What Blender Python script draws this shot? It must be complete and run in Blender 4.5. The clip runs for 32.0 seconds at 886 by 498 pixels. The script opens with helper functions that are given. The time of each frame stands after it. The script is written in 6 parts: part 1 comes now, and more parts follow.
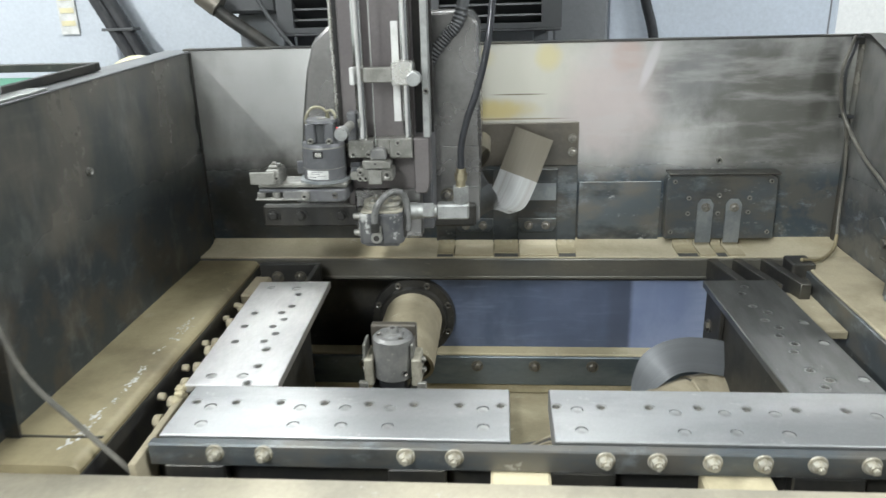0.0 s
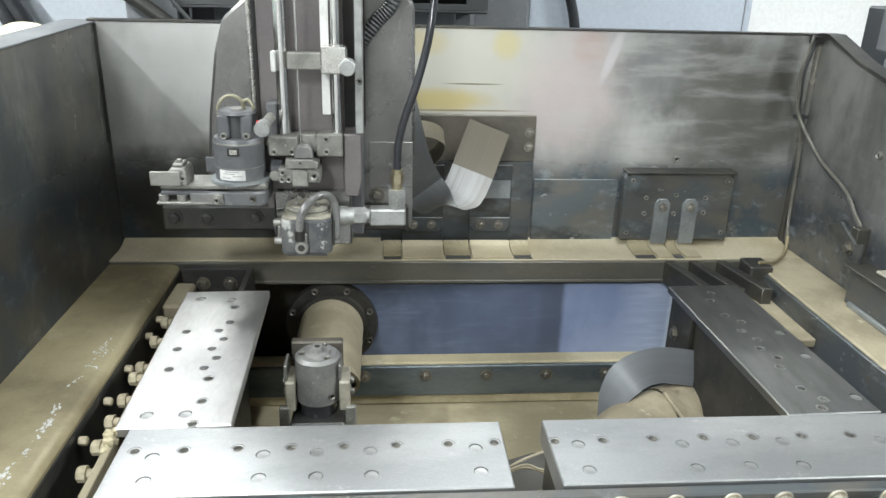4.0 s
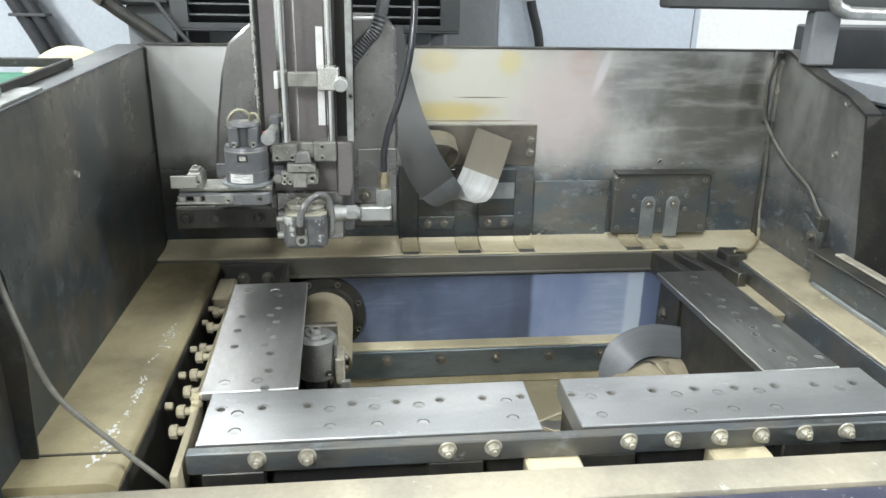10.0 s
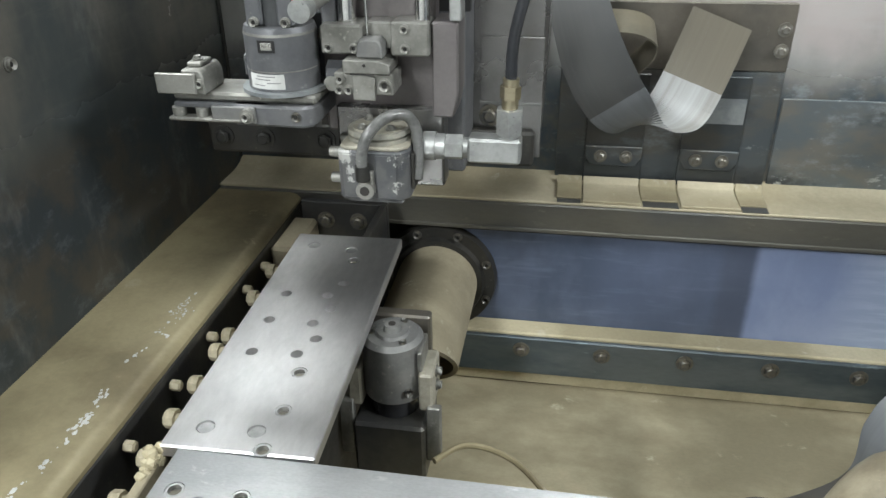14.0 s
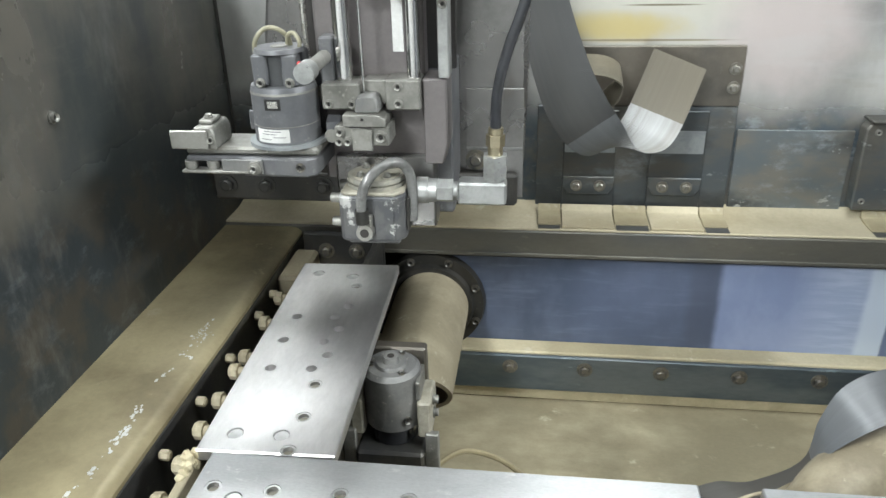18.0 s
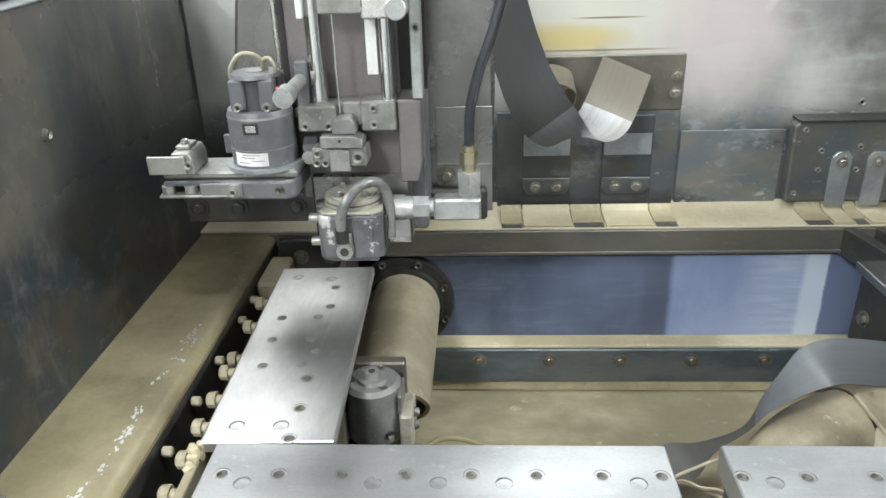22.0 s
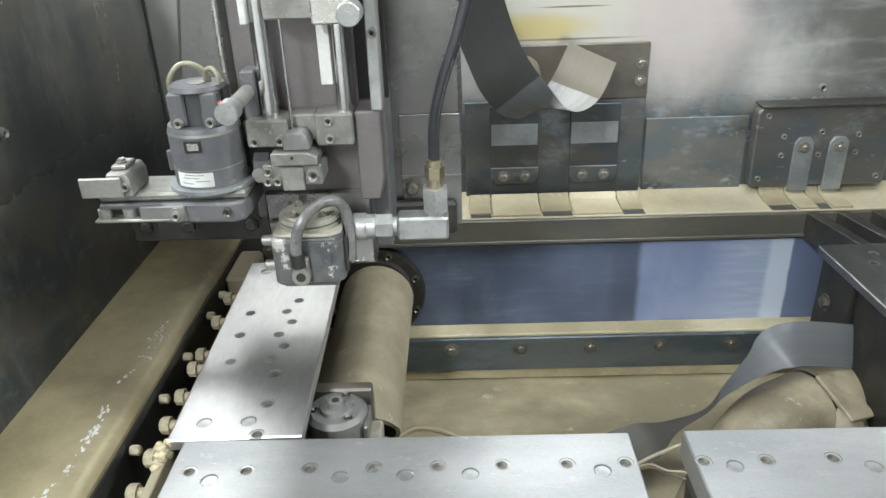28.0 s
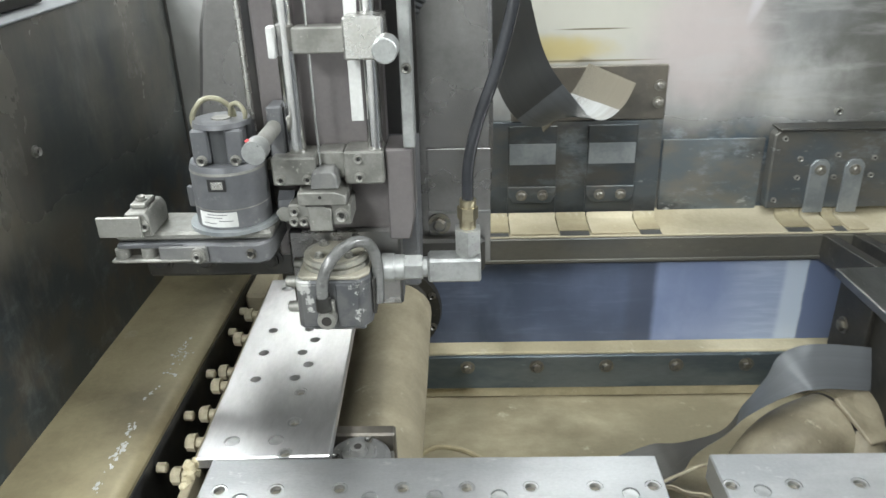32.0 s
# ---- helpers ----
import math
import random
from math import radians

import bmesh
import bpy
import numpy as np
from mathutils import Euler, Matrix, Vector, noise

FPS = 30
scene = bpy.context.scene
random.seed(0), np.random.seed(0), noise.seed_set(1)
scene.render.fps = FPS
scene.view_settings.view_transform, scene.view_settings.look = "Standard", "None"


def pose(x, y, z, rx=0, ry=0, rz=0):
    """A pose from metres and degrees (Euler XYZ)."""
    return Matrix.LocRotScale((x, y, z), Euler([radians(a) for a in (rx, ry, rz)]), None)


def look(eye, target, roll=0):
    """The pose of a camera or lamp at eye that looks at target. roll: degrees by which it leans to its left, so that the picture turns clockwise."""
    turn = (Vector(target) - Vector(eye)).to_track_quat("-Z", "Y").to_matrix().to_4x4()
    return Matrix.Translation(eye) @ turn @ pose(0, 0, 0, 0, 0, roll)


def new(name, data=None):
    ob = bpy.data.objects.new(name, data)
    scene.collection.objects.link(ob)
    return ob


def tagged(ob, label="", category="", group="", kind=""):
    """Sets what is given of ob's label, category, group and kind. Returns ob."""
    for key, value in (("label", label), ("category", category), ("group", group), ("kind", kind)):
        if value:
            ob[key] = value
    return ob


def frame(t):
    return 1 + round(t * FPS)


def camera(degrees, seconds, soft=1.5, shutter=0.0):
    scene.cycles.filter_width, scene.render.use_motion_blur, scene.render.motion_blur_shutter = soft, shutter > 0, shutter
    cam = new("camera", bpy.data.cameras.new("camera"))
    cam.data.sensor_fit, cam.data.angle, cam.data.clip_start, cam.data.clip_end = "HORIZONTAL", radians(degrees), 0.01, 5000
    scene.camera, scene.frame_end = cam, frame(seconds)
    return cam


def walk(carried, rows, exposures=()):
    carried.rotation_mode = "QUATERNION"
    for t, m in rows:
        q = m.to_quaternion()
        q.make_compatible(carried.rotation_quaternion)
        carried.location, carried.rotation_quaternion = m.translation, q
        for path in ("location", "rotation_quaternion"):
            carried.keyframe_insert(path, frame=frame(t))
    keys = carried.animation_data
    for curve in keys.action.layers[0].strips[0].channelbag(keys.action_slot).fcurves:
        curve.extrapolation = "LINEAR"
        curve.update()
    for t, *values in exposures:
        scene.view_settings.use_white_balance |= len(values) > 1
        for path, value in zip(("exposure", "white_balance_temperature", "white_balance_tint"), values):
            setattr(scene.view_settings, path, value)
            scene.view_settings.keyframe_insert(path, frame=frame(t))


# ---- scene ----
cam = camera(61.8, 32.0, shutter=0.5)
PATH = [
    (0, (0.174, 0.192, 1.38), (0.022, 2.074, 0.719), -1.6),
    (0.5, (0.174, 0.279, 1.378), (0.063, 2.154, 0.691), -0.8),
    (1, (0.164, 0.315, 1.375), (0.105, 2.182, 0.662), -0.2),
    (1.5, (0.129, 0.32, 1.379), (0.136, 2.185, 0.657), 0.2),
    (2, (0.102, 0.319, 1.381), (0.164, 2.179, 0.651), 0.6),
    (2.5, (0.088, 0.312, 1.382), (0.189, 2.172, 0.653), 0.8),
    (3, (0.078, 0.304, 1.384), (0.211, 2.164, 0.662), 1.1),
    (3.5, (0.075, 0.3, 1.384), (0.222, 2.16, 0.662), 1.4),
    (5.5, (0.051, 0.307, 1.386), (0.223, 2.169, 0.676), 1.8),
    (6, (0.044, 0.303, 1.388), (0.225, 2.164, 0.68), 1.9),
    (6.5, (0.039, 0.298, 1.389), (0.242, 2.159, 0.686), 2.1),
    (7, (0.034, 0.295, 1.391), (0.247, 2.158, 0.696), 2.1),
    (7.5, (0.027, 0.292, 1.392), (0.248, 2.158, 0.707), 2.1),
    (8, (0.023, 0.292, 1.394), (0.237, 2.161, 0.715), 2.0),
    (8.5, (0.021, 0.287, 1.393), (0.237, 2.157, 0.717), 1.8),
    (9, (0.016, 0.262, 1.397), (0.226, 2.132, 0.721), 1.4),
    (9.5, (0.004, 0.204, 1.409), (0.21, 2.078, 0.742), 1.1),
    (10, (-0.006, 0.165, 1.406), (0.212, 2.03, 0.718), 1.2),
    (10.5, (0.01, 0.17, 1.409), (0.184, 2.031, 0.696), 1.3),
    (11, (0.016, 0.21, 1.398), (0.122, 2.061, 0.648), 0.9),
    (11.5, (-0.007, 0.294, 1.37), (0.032, 2.145, 0.612), 0.4),
    (12, (-0.001, 0.372, 1.346), (-0.06, 2.203, 0.543), 0.4),
    (12.5, (0.029, 0.485, 1.328), (-0.149, 2.269, 0.442), 0.5),
    (13, (0.049, 0.558, 1.317), (-0.206, 2.31, 0.387), -0.2),
    (13.5, (0.065, 0.585, 1.312), (-0.224, 2.321, 0.361), -0.5),
    (15.5, (0.067, 0.574, 1.319), (-0.217, 2.313, 0.373), -1.2),
    (16, (0.071, 0.561, 1.324), (-0.209, 2.313, 0.401), -1.2),
    (16.5, (0.071, 0.55, 1.328), (-0.202, 2.314, 0.426), -1.4),
    (17, (0.067, 0.542, 1.329), (-0.198, 2.311, 0.435), -1.5),
    (17.5, (0.065, 0.53, 1.332), (-0.193, 2.307, 0.453), -1.5),
    (18, (0.063, 0.511, 1.337), (-0.182, 2.297, 0.471), -1.6),
    (18.5, (0.053, 0.486, 1.337), (-0.167, 2.283, 0.488), -1.6),
    (19, (0.039, 0.455, 1.346), (-0.161, 2.26, 0.507), -1.9),
    (19.5, (0.037, 0.446, 1.349), (-0.107, 2.254, 0.508), -2.0),
    (20, (0.038, 0.452, 1.354), (-0.103, 2.267, 0.526), -2.1),
    (20.5, (0.039, 0.463, 1.354), (-0.126, 2.282, 0.539), -2.5),
    (21, (0.04, 0.471, 1.351), (-0.133, 2.289, 0.534), -2.6),
    (21.5, (0.039, 0.469, 1.349), (-0.116, 2.285, 0.525), -2.4),
    (22, (0.04, 0.456, 1.348), (-0.066, 2.267, 0.507), -1.9),
    (22.5, (0.044, 0.454, 1.348), (-0.049, 2.261, 0.496), -2.1),
    (23, (0.043, 0.448, 1.348), (-0.05, 2.248, 0.483), -2.3),
    (23.5, (0.045, 0.445, 1.346), (-0.036, 2.24, 0.469), -2.1),
    (24, (0.047, 0.446, 1.345), (-0.017, 2.236, 0.456), -1.8),
    (24.5, (0.051, 0.454, 1.346), (-0.01, 2.244, 0.455), -1.9),
    (25, (0.05, 0.458, 1.346), (-0.009, 2.247, 0.455), -2.0),
    (25.5, (0.047, 0.459, 1.347), (-0.006, 2.249, 0.458), -2.0),
    (26, (0.05, 0.458, 1.349), (0.002, 2.251, 0.463), -1.9),
    (26.5, (0.05, 0.457, 1.351), (0.008, 2.253, 0.472), -1.9),
    (28.5, (0.054, 0.456, 1.354), (0.002, 2.255, 0.482), -2.3),
    (29, (0.056, 0.449, 1.355), (0.001, 2.252, 0.492), -2.5),
    (29.5, (0.058, 0.44, 1.357), (-0.01, 2.25, 0.51), -2.8),
    (30, (0.06, 0.435, 1.359), (-0.026, 2.249, 0.52), -3.0),
    (30.5, (0.064, 0.449, 1.36), (-0.046, 2.263, 0.525), -3.0),
    (31, (0.062, 0.476, 1.359), (-0.065, 2.292, 0.531), -2.0),
    (31.5, (0.057, 0.476, 1.357), (-0.073, 2.291, 0.527), -1.9),
    (32, (0.029, 0.454, 1.364), (-0.021, 2.266, 0.519), -1.6),
]


def table_x(t):
    """The table's travel along x: a steady feed that stops just before ten seconds."""
    return -0.0098 * (8.95 - t) if t < 9.95 else 0.0098


def ram_y(t):
    """The ram's travel along y: a steady feed towards the front from about fifteen seconds on."""
    return 0.0 if t < 15.15 else -0.0095 * (t - 15.15)


def ram_x(t):
    """The ram's slight drift sideways, its ways being a little out of square with the tank."""
    return 0.0 if t < 15.15 else 0.00052 * (t - 15.15)


def carried_eye(t, p):
    return (p[0] + table_x(t), p[1], p[2])


walk(cam, [(t, look(carried_eye(t, eye), carried_eye(t, target), roll)) for t, eye, target, roll in PATH],
     exposures=[(0.0, -0.16), (1.0, -0.06), (3.0, -0.01), (7.0, 0.04), (9.0, 0.04), (11.0, 0.1), (12.0, 0.07), (13.0, -0.17), (13.5, -0.17), (15.5, 0.05), (16.0, 0.13), (17.0, 0.13),
                (19.0, 0.23), (21.0, 0.23), (22.0, 0.19), (24.0, 0.13), (26.0, 0.09), (29.0, 0.09), (30.0, 0.09), (31.0, -0.01), (32.0, 0.05)])

# ---- light ----
world = bpy.data.worlds.new("world")
world.use_nodes = True
world.node_tree.nodes["Background"].inputs[0].default_value = (0.8, 0.9, 1.0, 1)
world.node_tree.nodes["Background"].inputs[1].default_value = 0.15
scene.world = world


def unseen_ceiling_lamp(x, y, z, sx, sy, power):
    data = bpy.data.lights.new("unseen_ceiling_lamp", "AREA")
    data.shape, data.size, data.size_y, data.energy, data.color = "RECTANGLE", sx, sy, power, (0.95, 1.0, 1.01)
    ob = new("unseen_ceiling_lamp_light", data)
    ob.matrix_world = pose(x, y, z)
    return ob


# x, y, half sizes along x and y, power
# Unseen lamps, set from shadows and reflections; the last three are added fill.
LAMPS = [(-1.6, 0.75, 0.06, 0.6, 85), (2.75, 0.35, 0.12, 0.4, 138), (-0.5, 2.5, 0.9, 0.25, 29), (-0.85, -1.1, 0.2, 0.45, 85), (0.35, 0.75, 0.25, 0.4, 11), (1.05, 2.95, 0.3, 0.06, 30), (-1.9, -2.85, 0.7, 0.25, 40)]
for lx, ly, hx, hy, power in LAMPS:
    unseen_ceiling_lamp(lx, ly, 2.66, hx * 2, hy * 2, power)


# ---- materials ----
def nodes_of(name):
    m = bpy.data.materials.new(name)
    m.use_nodes = True
    nt = m.node_tree
    return m, nt, nt.nodes["Principled BSDF"]


def link(nt, a, b):
    nt.links.new(a, b)


def noise_node(nt, vec, scale, detail=4.0, rough=0.6):
    n = nt.nodes.new("ShaderNodeTexNoise")
    n.inputs["Scale"].default_value, n.inputs["Detail"].default_value, n.inputs["Roughness"].default_value = scale, detail, rough
    link(nt, vec, n.inputs["Vector"])
    return n.outputs["Fac"]


def ramp(nt, fac, lo, hi):
    r = nt.nodes.new("ShaderNodeMapRange")
    r.interpolation_type = "SMOOTHSTEP"
    r.inputs["From Min"].default_value, r.inputs["From Max"].default_value = lo, hi
    link(nt, fac, r.inputs["Value"])
    return r.outputs["Result"]


def mixc(nt, fac, a, b):
    m = nt.nodes.new("ShaderNodeMix")
    m.data_type = "RGBA"
    if isinstance(fac, float):
        m.inputs["Factor"].default_value = fac
    else:
        link(nt, fac, m.inputs["Factor"])
    for val, sock in ((a, m.inputs["A"]), (b, m.inputs["B"])):
        if isinstance(val, tuple):
            sock.default_value = (*val, 1)
        else:
            link(nt, val, sock)
    return m.outputs["Result"]


def math_node(nt, op, a, b):
    m = nt.nodes.new("ShaderNodeMath")
    m.operation = op
    for val, sock in ((a, m.inputs[0]), (b, m.inputs[1])):
        if isinstance(val, (int, float)):
            sock.default_value = val
        else:
            link(nt, val, sock)
    return m.outputs[0]


def coords(nt, stretch=(1, 1, 1), shift=(0, 0, 0)):
    tc = nt.nodes.new("ShaderNodeTexCoord")
    mp = nt.nodes.new("ShaderNodeMapping")
    mp.inputs["Location"].default_value = shift
    mp.inputs["Scale"].default_value = stretch
    link(nt, tc.outputs["Object"], mp.inputs["Vector"])
    return mp.outputs["Vector"]


def bump(nt, bsdf, height, strength, distance=0.001):
    b = nt.nodes.new("ShaderNodeBump")
    b.inputs["Strength"].default_value, b.inputs["Distance"].default_value = strength, distance
    link(nt, height, b.inputs["Height"])
    link(nt, b.outputs["Normal"], bsdf.inputs["Normal"])


def surface(name, base, other, rough, metal=0.0, big=14.0, fine=160.0, relief=0.25, third=None, stretch=(1, 1, 1), spread=0.12, per_piece=0.0):
    """A worn surface: two colours in large patches, a third in small flecks, grain in gloss and relief."""
    m, nt, bsdf = nodes_of(name)
    v = coords(nt, stretch)
    patch = ramp(nt, noise_node(nt, v, big, 5.0), 0.38, 0.64)
    col = mixc(nt, patch, base, other)
    grain = noise_node(nt, v, fine, 4.0, 0.7)
    if third:
        col = mixc(nt, ramp(nt, noise_node(nt, v, big * 5.0, 6.0, 0.7), 0.61, 0.71), col, third)
    hsv = nt.nodes.new("ShaderNodeHueSaturation")
    link(nt, col, hsv.inputs["Color"])
    value = math_node(nt, "ADD", math_node(nt, "MULTIPLY", grain, 0.36), 0.82)
    if per_piece:
        info = nt.nodes.new("ShaderNodeObjectInfo")
        value = math_node(nt, "ADD", value, math_node(nt, "MULTIPLY", math_node(nt, "SUBTRACT", info.outputs["Random"], 0.5), per_piece))
    link(nt, value, hsv.inputs["Value"])
    link(nt, hsv.outputs["Color"], bsdf.inputs["Base Color"])
    bsdf.inputs["Metallic"].default_value = metal
    r = math_node(nt, "ADD", math_node(nt, "MULTIPLY", math_node(nt, "SUBTRACT", noise_node(nt, v, big * 2.3, 5.0), 0.5), spread * 2), rough)
    link(nt, r, bsdf.inputs["Roughness"])
    bump(nt, bsdf, grain, relief, 0.0008)
    return m


# centre x, z, half sizes, lean, strength, colour, roughness of the outline (in the tank's plan)
TANK_BASE = (0.2, 1.1, 0.62)
WALL_STAIN_AND_LIGHT = [
    # painted light: the brightly lit upper left of the sheet
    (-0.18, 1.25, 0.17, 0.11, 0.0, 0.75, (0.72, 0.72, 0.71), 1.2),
    # painted shade: the dark stretch below and behind the head
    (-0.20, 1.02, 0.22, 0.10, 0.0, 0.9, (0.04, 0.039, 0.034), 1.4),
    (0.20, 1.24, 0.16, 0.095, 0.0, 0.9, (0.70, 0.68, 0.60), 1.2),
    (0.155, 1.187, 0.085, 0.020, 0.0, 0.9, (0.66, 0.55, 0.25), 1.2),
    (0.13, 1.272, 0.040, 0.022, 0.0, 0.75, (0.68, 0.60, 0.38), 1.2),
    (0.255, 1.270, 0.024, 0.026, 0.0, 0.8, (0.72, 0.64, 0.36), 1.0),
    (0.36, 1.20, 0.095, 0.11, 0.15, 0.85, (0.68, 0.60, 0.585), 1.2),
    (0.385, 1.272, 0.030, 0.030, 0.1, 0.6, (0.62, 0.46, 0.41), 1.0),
    # dark right part: brown stains with the corner's shade painted in
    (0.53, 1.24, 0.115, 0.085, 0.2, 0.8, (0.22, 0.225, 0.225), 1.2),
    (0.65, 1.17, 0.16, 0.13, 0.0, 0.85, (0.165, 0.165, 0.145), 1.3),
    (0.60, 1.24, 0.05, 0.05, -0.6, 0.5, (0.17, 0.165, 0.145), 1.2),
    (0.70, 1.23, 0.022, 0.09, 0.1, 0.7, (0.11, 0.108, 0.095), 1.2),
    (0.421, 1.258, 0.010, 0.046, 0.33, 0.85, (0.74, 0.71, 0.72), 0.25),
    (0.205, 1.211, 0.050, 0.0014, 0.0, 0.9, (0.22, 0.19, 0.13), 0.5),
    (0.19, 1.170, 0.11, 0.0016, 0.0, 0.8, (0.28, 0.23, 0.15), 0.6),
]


def wall_steel(name, low_z, yellow=False, dull=(0.45, 0.45, 0.43), bright=(0.74, 0.74, 0.72), gloss=0.13, flecks=1.0, metal=0.55, streaks=0.45, low=((0.085, 0.112, 0.135), (0.16, 0.158, 0.145)), smears=0.0):
    """Stained stainless sheet: brushed and cloudy above, dark blue-brown scale below the old water line."""
    m, nt, bsdf = nodes_of(name)
    v = coords(nt, shift=TANK_BASE)
    sep = nt.nodes.new("ShaderNodeSeparateXYZ")
    link(nt, v, sep.inputs[0])
    cloud = noise_node(nt, coords(nt, (3.0, 3.0, 1.6)), 2.2, 6.0, 0.62)
    streak = noise_node(nt, coords(nt, (2.0, 2.0, 14.0)), 5.0, 5.0, 0.65)
    fine = noise_node(nt, v, 140.0, 4.0, 0.7)
    col = mixc(nt, ramp(nt, cloud, 0.36, 0.66), dull, bright)
    col = mixc(nt, math_node(nt, "MULTIPLY", ramp(nt, streak, 0.5, 0.72), streaks), col, (0.42, 0.385, 0.32))
    wobble = math_node(nt, "ADD", sep.outputs["Z"], math_node(nt, "MULTIPLY", math_node(nt, "SUBTRACT", noise_node(nt, v, 9.0, 5.0), 0.5), 0.05))
    above = ramp(nt, wobble, low_z - 0.035, low_z + 0.03)
    scale_col = mixc(nt, ramp(nt, noise_node(nt, v, 16.0, 6.0, 0.65), 0.42, 0.6), *low)
    scale_col = mixc(nt, math_node(nt, "MULTIPLY", ramp(nt, noise_node(nt, coords(nt, (1.0, 1.0, 1.8)), 26.0, 8.0, 0.7), 0.54, 0.70), flecks), scale_col, (0.29, 0.33, 0.36))
    col = mixc(nt, above, scale_col, col)
    if smears:
        rubs = ramp(nt, noise_node(nt, coords(nt, (1.0, 1.6, 0.7), (0.3, 0.1, 0.2)), 7.0, 7.0, 0.68), 0.53, 0.70)
        col = mixc(nt, math_node(nt, "MULTIPLY", rubs, smears), col, (0.30, 0.30, 0.285))
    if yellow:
        # wide slanting pale streaks
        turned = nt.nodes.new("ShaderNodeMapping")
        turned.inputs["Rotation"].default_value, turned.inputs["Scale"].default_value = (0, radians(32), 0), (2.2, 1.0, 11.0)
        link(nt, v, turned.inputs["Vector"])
        pale_slants = ramp(nt, noise_node(nt, turned.outputs["Vector"], 2.6, 5.0, 0.6), 0.47, 0.68)
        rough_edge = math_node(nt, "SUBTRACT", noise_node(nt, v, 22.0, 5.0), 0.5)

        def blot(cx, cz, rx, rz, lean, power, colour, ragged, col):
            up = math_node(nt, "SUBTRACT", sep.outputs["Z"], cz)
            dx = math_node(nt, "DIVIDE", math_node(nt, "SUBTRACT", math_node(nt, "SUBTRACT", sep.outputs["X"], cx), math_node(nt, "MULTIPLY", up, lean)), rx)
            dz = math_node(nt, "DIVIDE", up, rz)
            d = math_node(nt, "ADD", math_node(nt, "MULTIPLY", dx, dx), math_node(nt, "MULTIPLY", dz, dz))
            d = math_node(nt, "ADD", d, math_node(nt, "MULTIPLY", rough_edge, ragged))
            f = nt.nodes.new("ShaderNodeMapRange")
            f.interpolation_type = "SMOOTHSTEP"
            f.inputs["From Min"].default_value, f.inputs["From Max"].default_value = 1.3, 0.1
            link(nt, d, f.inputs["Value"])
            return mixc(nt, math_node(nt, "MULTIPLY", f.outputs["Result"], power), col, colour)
        for args in WALL_STAIN_AND_LIGHT:
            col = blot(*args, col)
        marks = math_node(nt, "MULTIPLY", math_node(nt, "MULTIPLY", pale_slants, above), math_node(nt, "MULTIPLY", ramp(nt, sep.outputs["X"], 0.22, 0.42), 0.42))
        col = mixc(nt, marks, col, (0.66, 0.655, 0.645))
    link(nt, col, bsdf.inputs["Base Color"])
    met = math_node(nt, "ADD", math_node(nt, "MULTIPLY", above, 0.1), metal)
    link(nt, met, bsdf.inputs["Metallic"])
    r = math_node(nt, "ADD", math_node(nt, "MULTIPLY", cloud, 0.16), math_node(nt, "SUBTRACT", gloss + 0.16, math_node(nt, "MULTIPLY", above, 0.16)))
    link(nt, r, bsdf.inputs["Roughness"])
    bump(nt, bsdf, math_node(nt, "ADD", fine, math_node(nt, "MULTIPLY", cloud, 8.0)), 0.12, 0.0008)
    return m


# left sheet: stains, plus its shade and dark reflections put into the colours
MAT_WALL = wall_steel("shaded_stained_stainless", 1.10, False, (0.078, 0.090, 0.090), (0.185, 0.172, 0.146), 0.18, 0.15, 0.3, 0.06, ((0.038, 0.046, 0.050), (0.064, 0.058, 0.048)), 0.28)
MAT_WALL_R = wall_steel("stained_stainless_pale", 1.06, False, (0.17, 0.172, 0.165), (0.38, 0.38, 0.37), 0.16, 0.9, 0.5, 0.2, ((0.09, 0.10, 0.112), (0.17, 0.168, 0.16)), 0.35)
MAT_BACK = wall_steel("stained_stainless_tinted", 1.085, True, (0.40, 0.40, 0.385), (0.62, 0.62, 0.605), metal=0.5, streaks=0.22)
MAT_LIP = surface("scuffed_lip_steel", (0.16, 0.165, 0.17), (0.24, 0.242, 0.24), 0.40, 0.5, 8.0, 200.0, 0.15, (0.33, 0.33, 0.32), (1.0, 0.4, 1.0))
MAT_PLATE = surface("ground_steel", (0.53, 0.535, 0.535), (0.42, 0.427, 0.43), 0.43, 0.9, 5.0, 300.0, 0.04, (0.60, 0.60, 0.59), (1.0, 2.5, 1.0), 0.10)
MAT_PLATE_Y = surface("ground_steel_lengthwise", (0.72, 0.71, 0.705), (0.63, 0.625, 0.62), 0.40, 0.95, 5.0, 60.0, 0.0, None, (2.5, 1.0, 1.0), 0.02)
# same ground steel, base darkened to stand for the right plate's dim reflection
MAT_PLATE_D = surface("dimmed_ground_steel", (0.25, 0.252, 0.25), (0.19, 0.192, 0.188), 0.36, 0.9, 10.0, 300.0, 0.04, (0.31, 0.31, 0.30), (4.0, 1.0, 1.0), 0.06)
MAT_DUST = surface("dried_sludge", (0.56, 0.495, 0.335), (0.37, 0.32, 0.205), 0.68, 0.0, 6.0, 220.0, 0.35, (0.56, 0.51, 0.38), spread=0.12)
MAT_BACKSHELF = surface("dried_pale_sludge", (0.47, 0.42, 0.30), (0.36, 0.31, 0.205), 0.6, 0.0, 6.0, 200.0, 0.25, (0.50, 0.46, 0.35), spread=0.15)
MAT_STRAPSLUDGE = surface("thin_brown_sludge", (0.36, 0.315, 0.205), (0.27, 0.23, 0.145), 0.55, 0.0, 9.0, 200.0, 0.25, (0.42, 0.38, 0.28), spread=0.15)
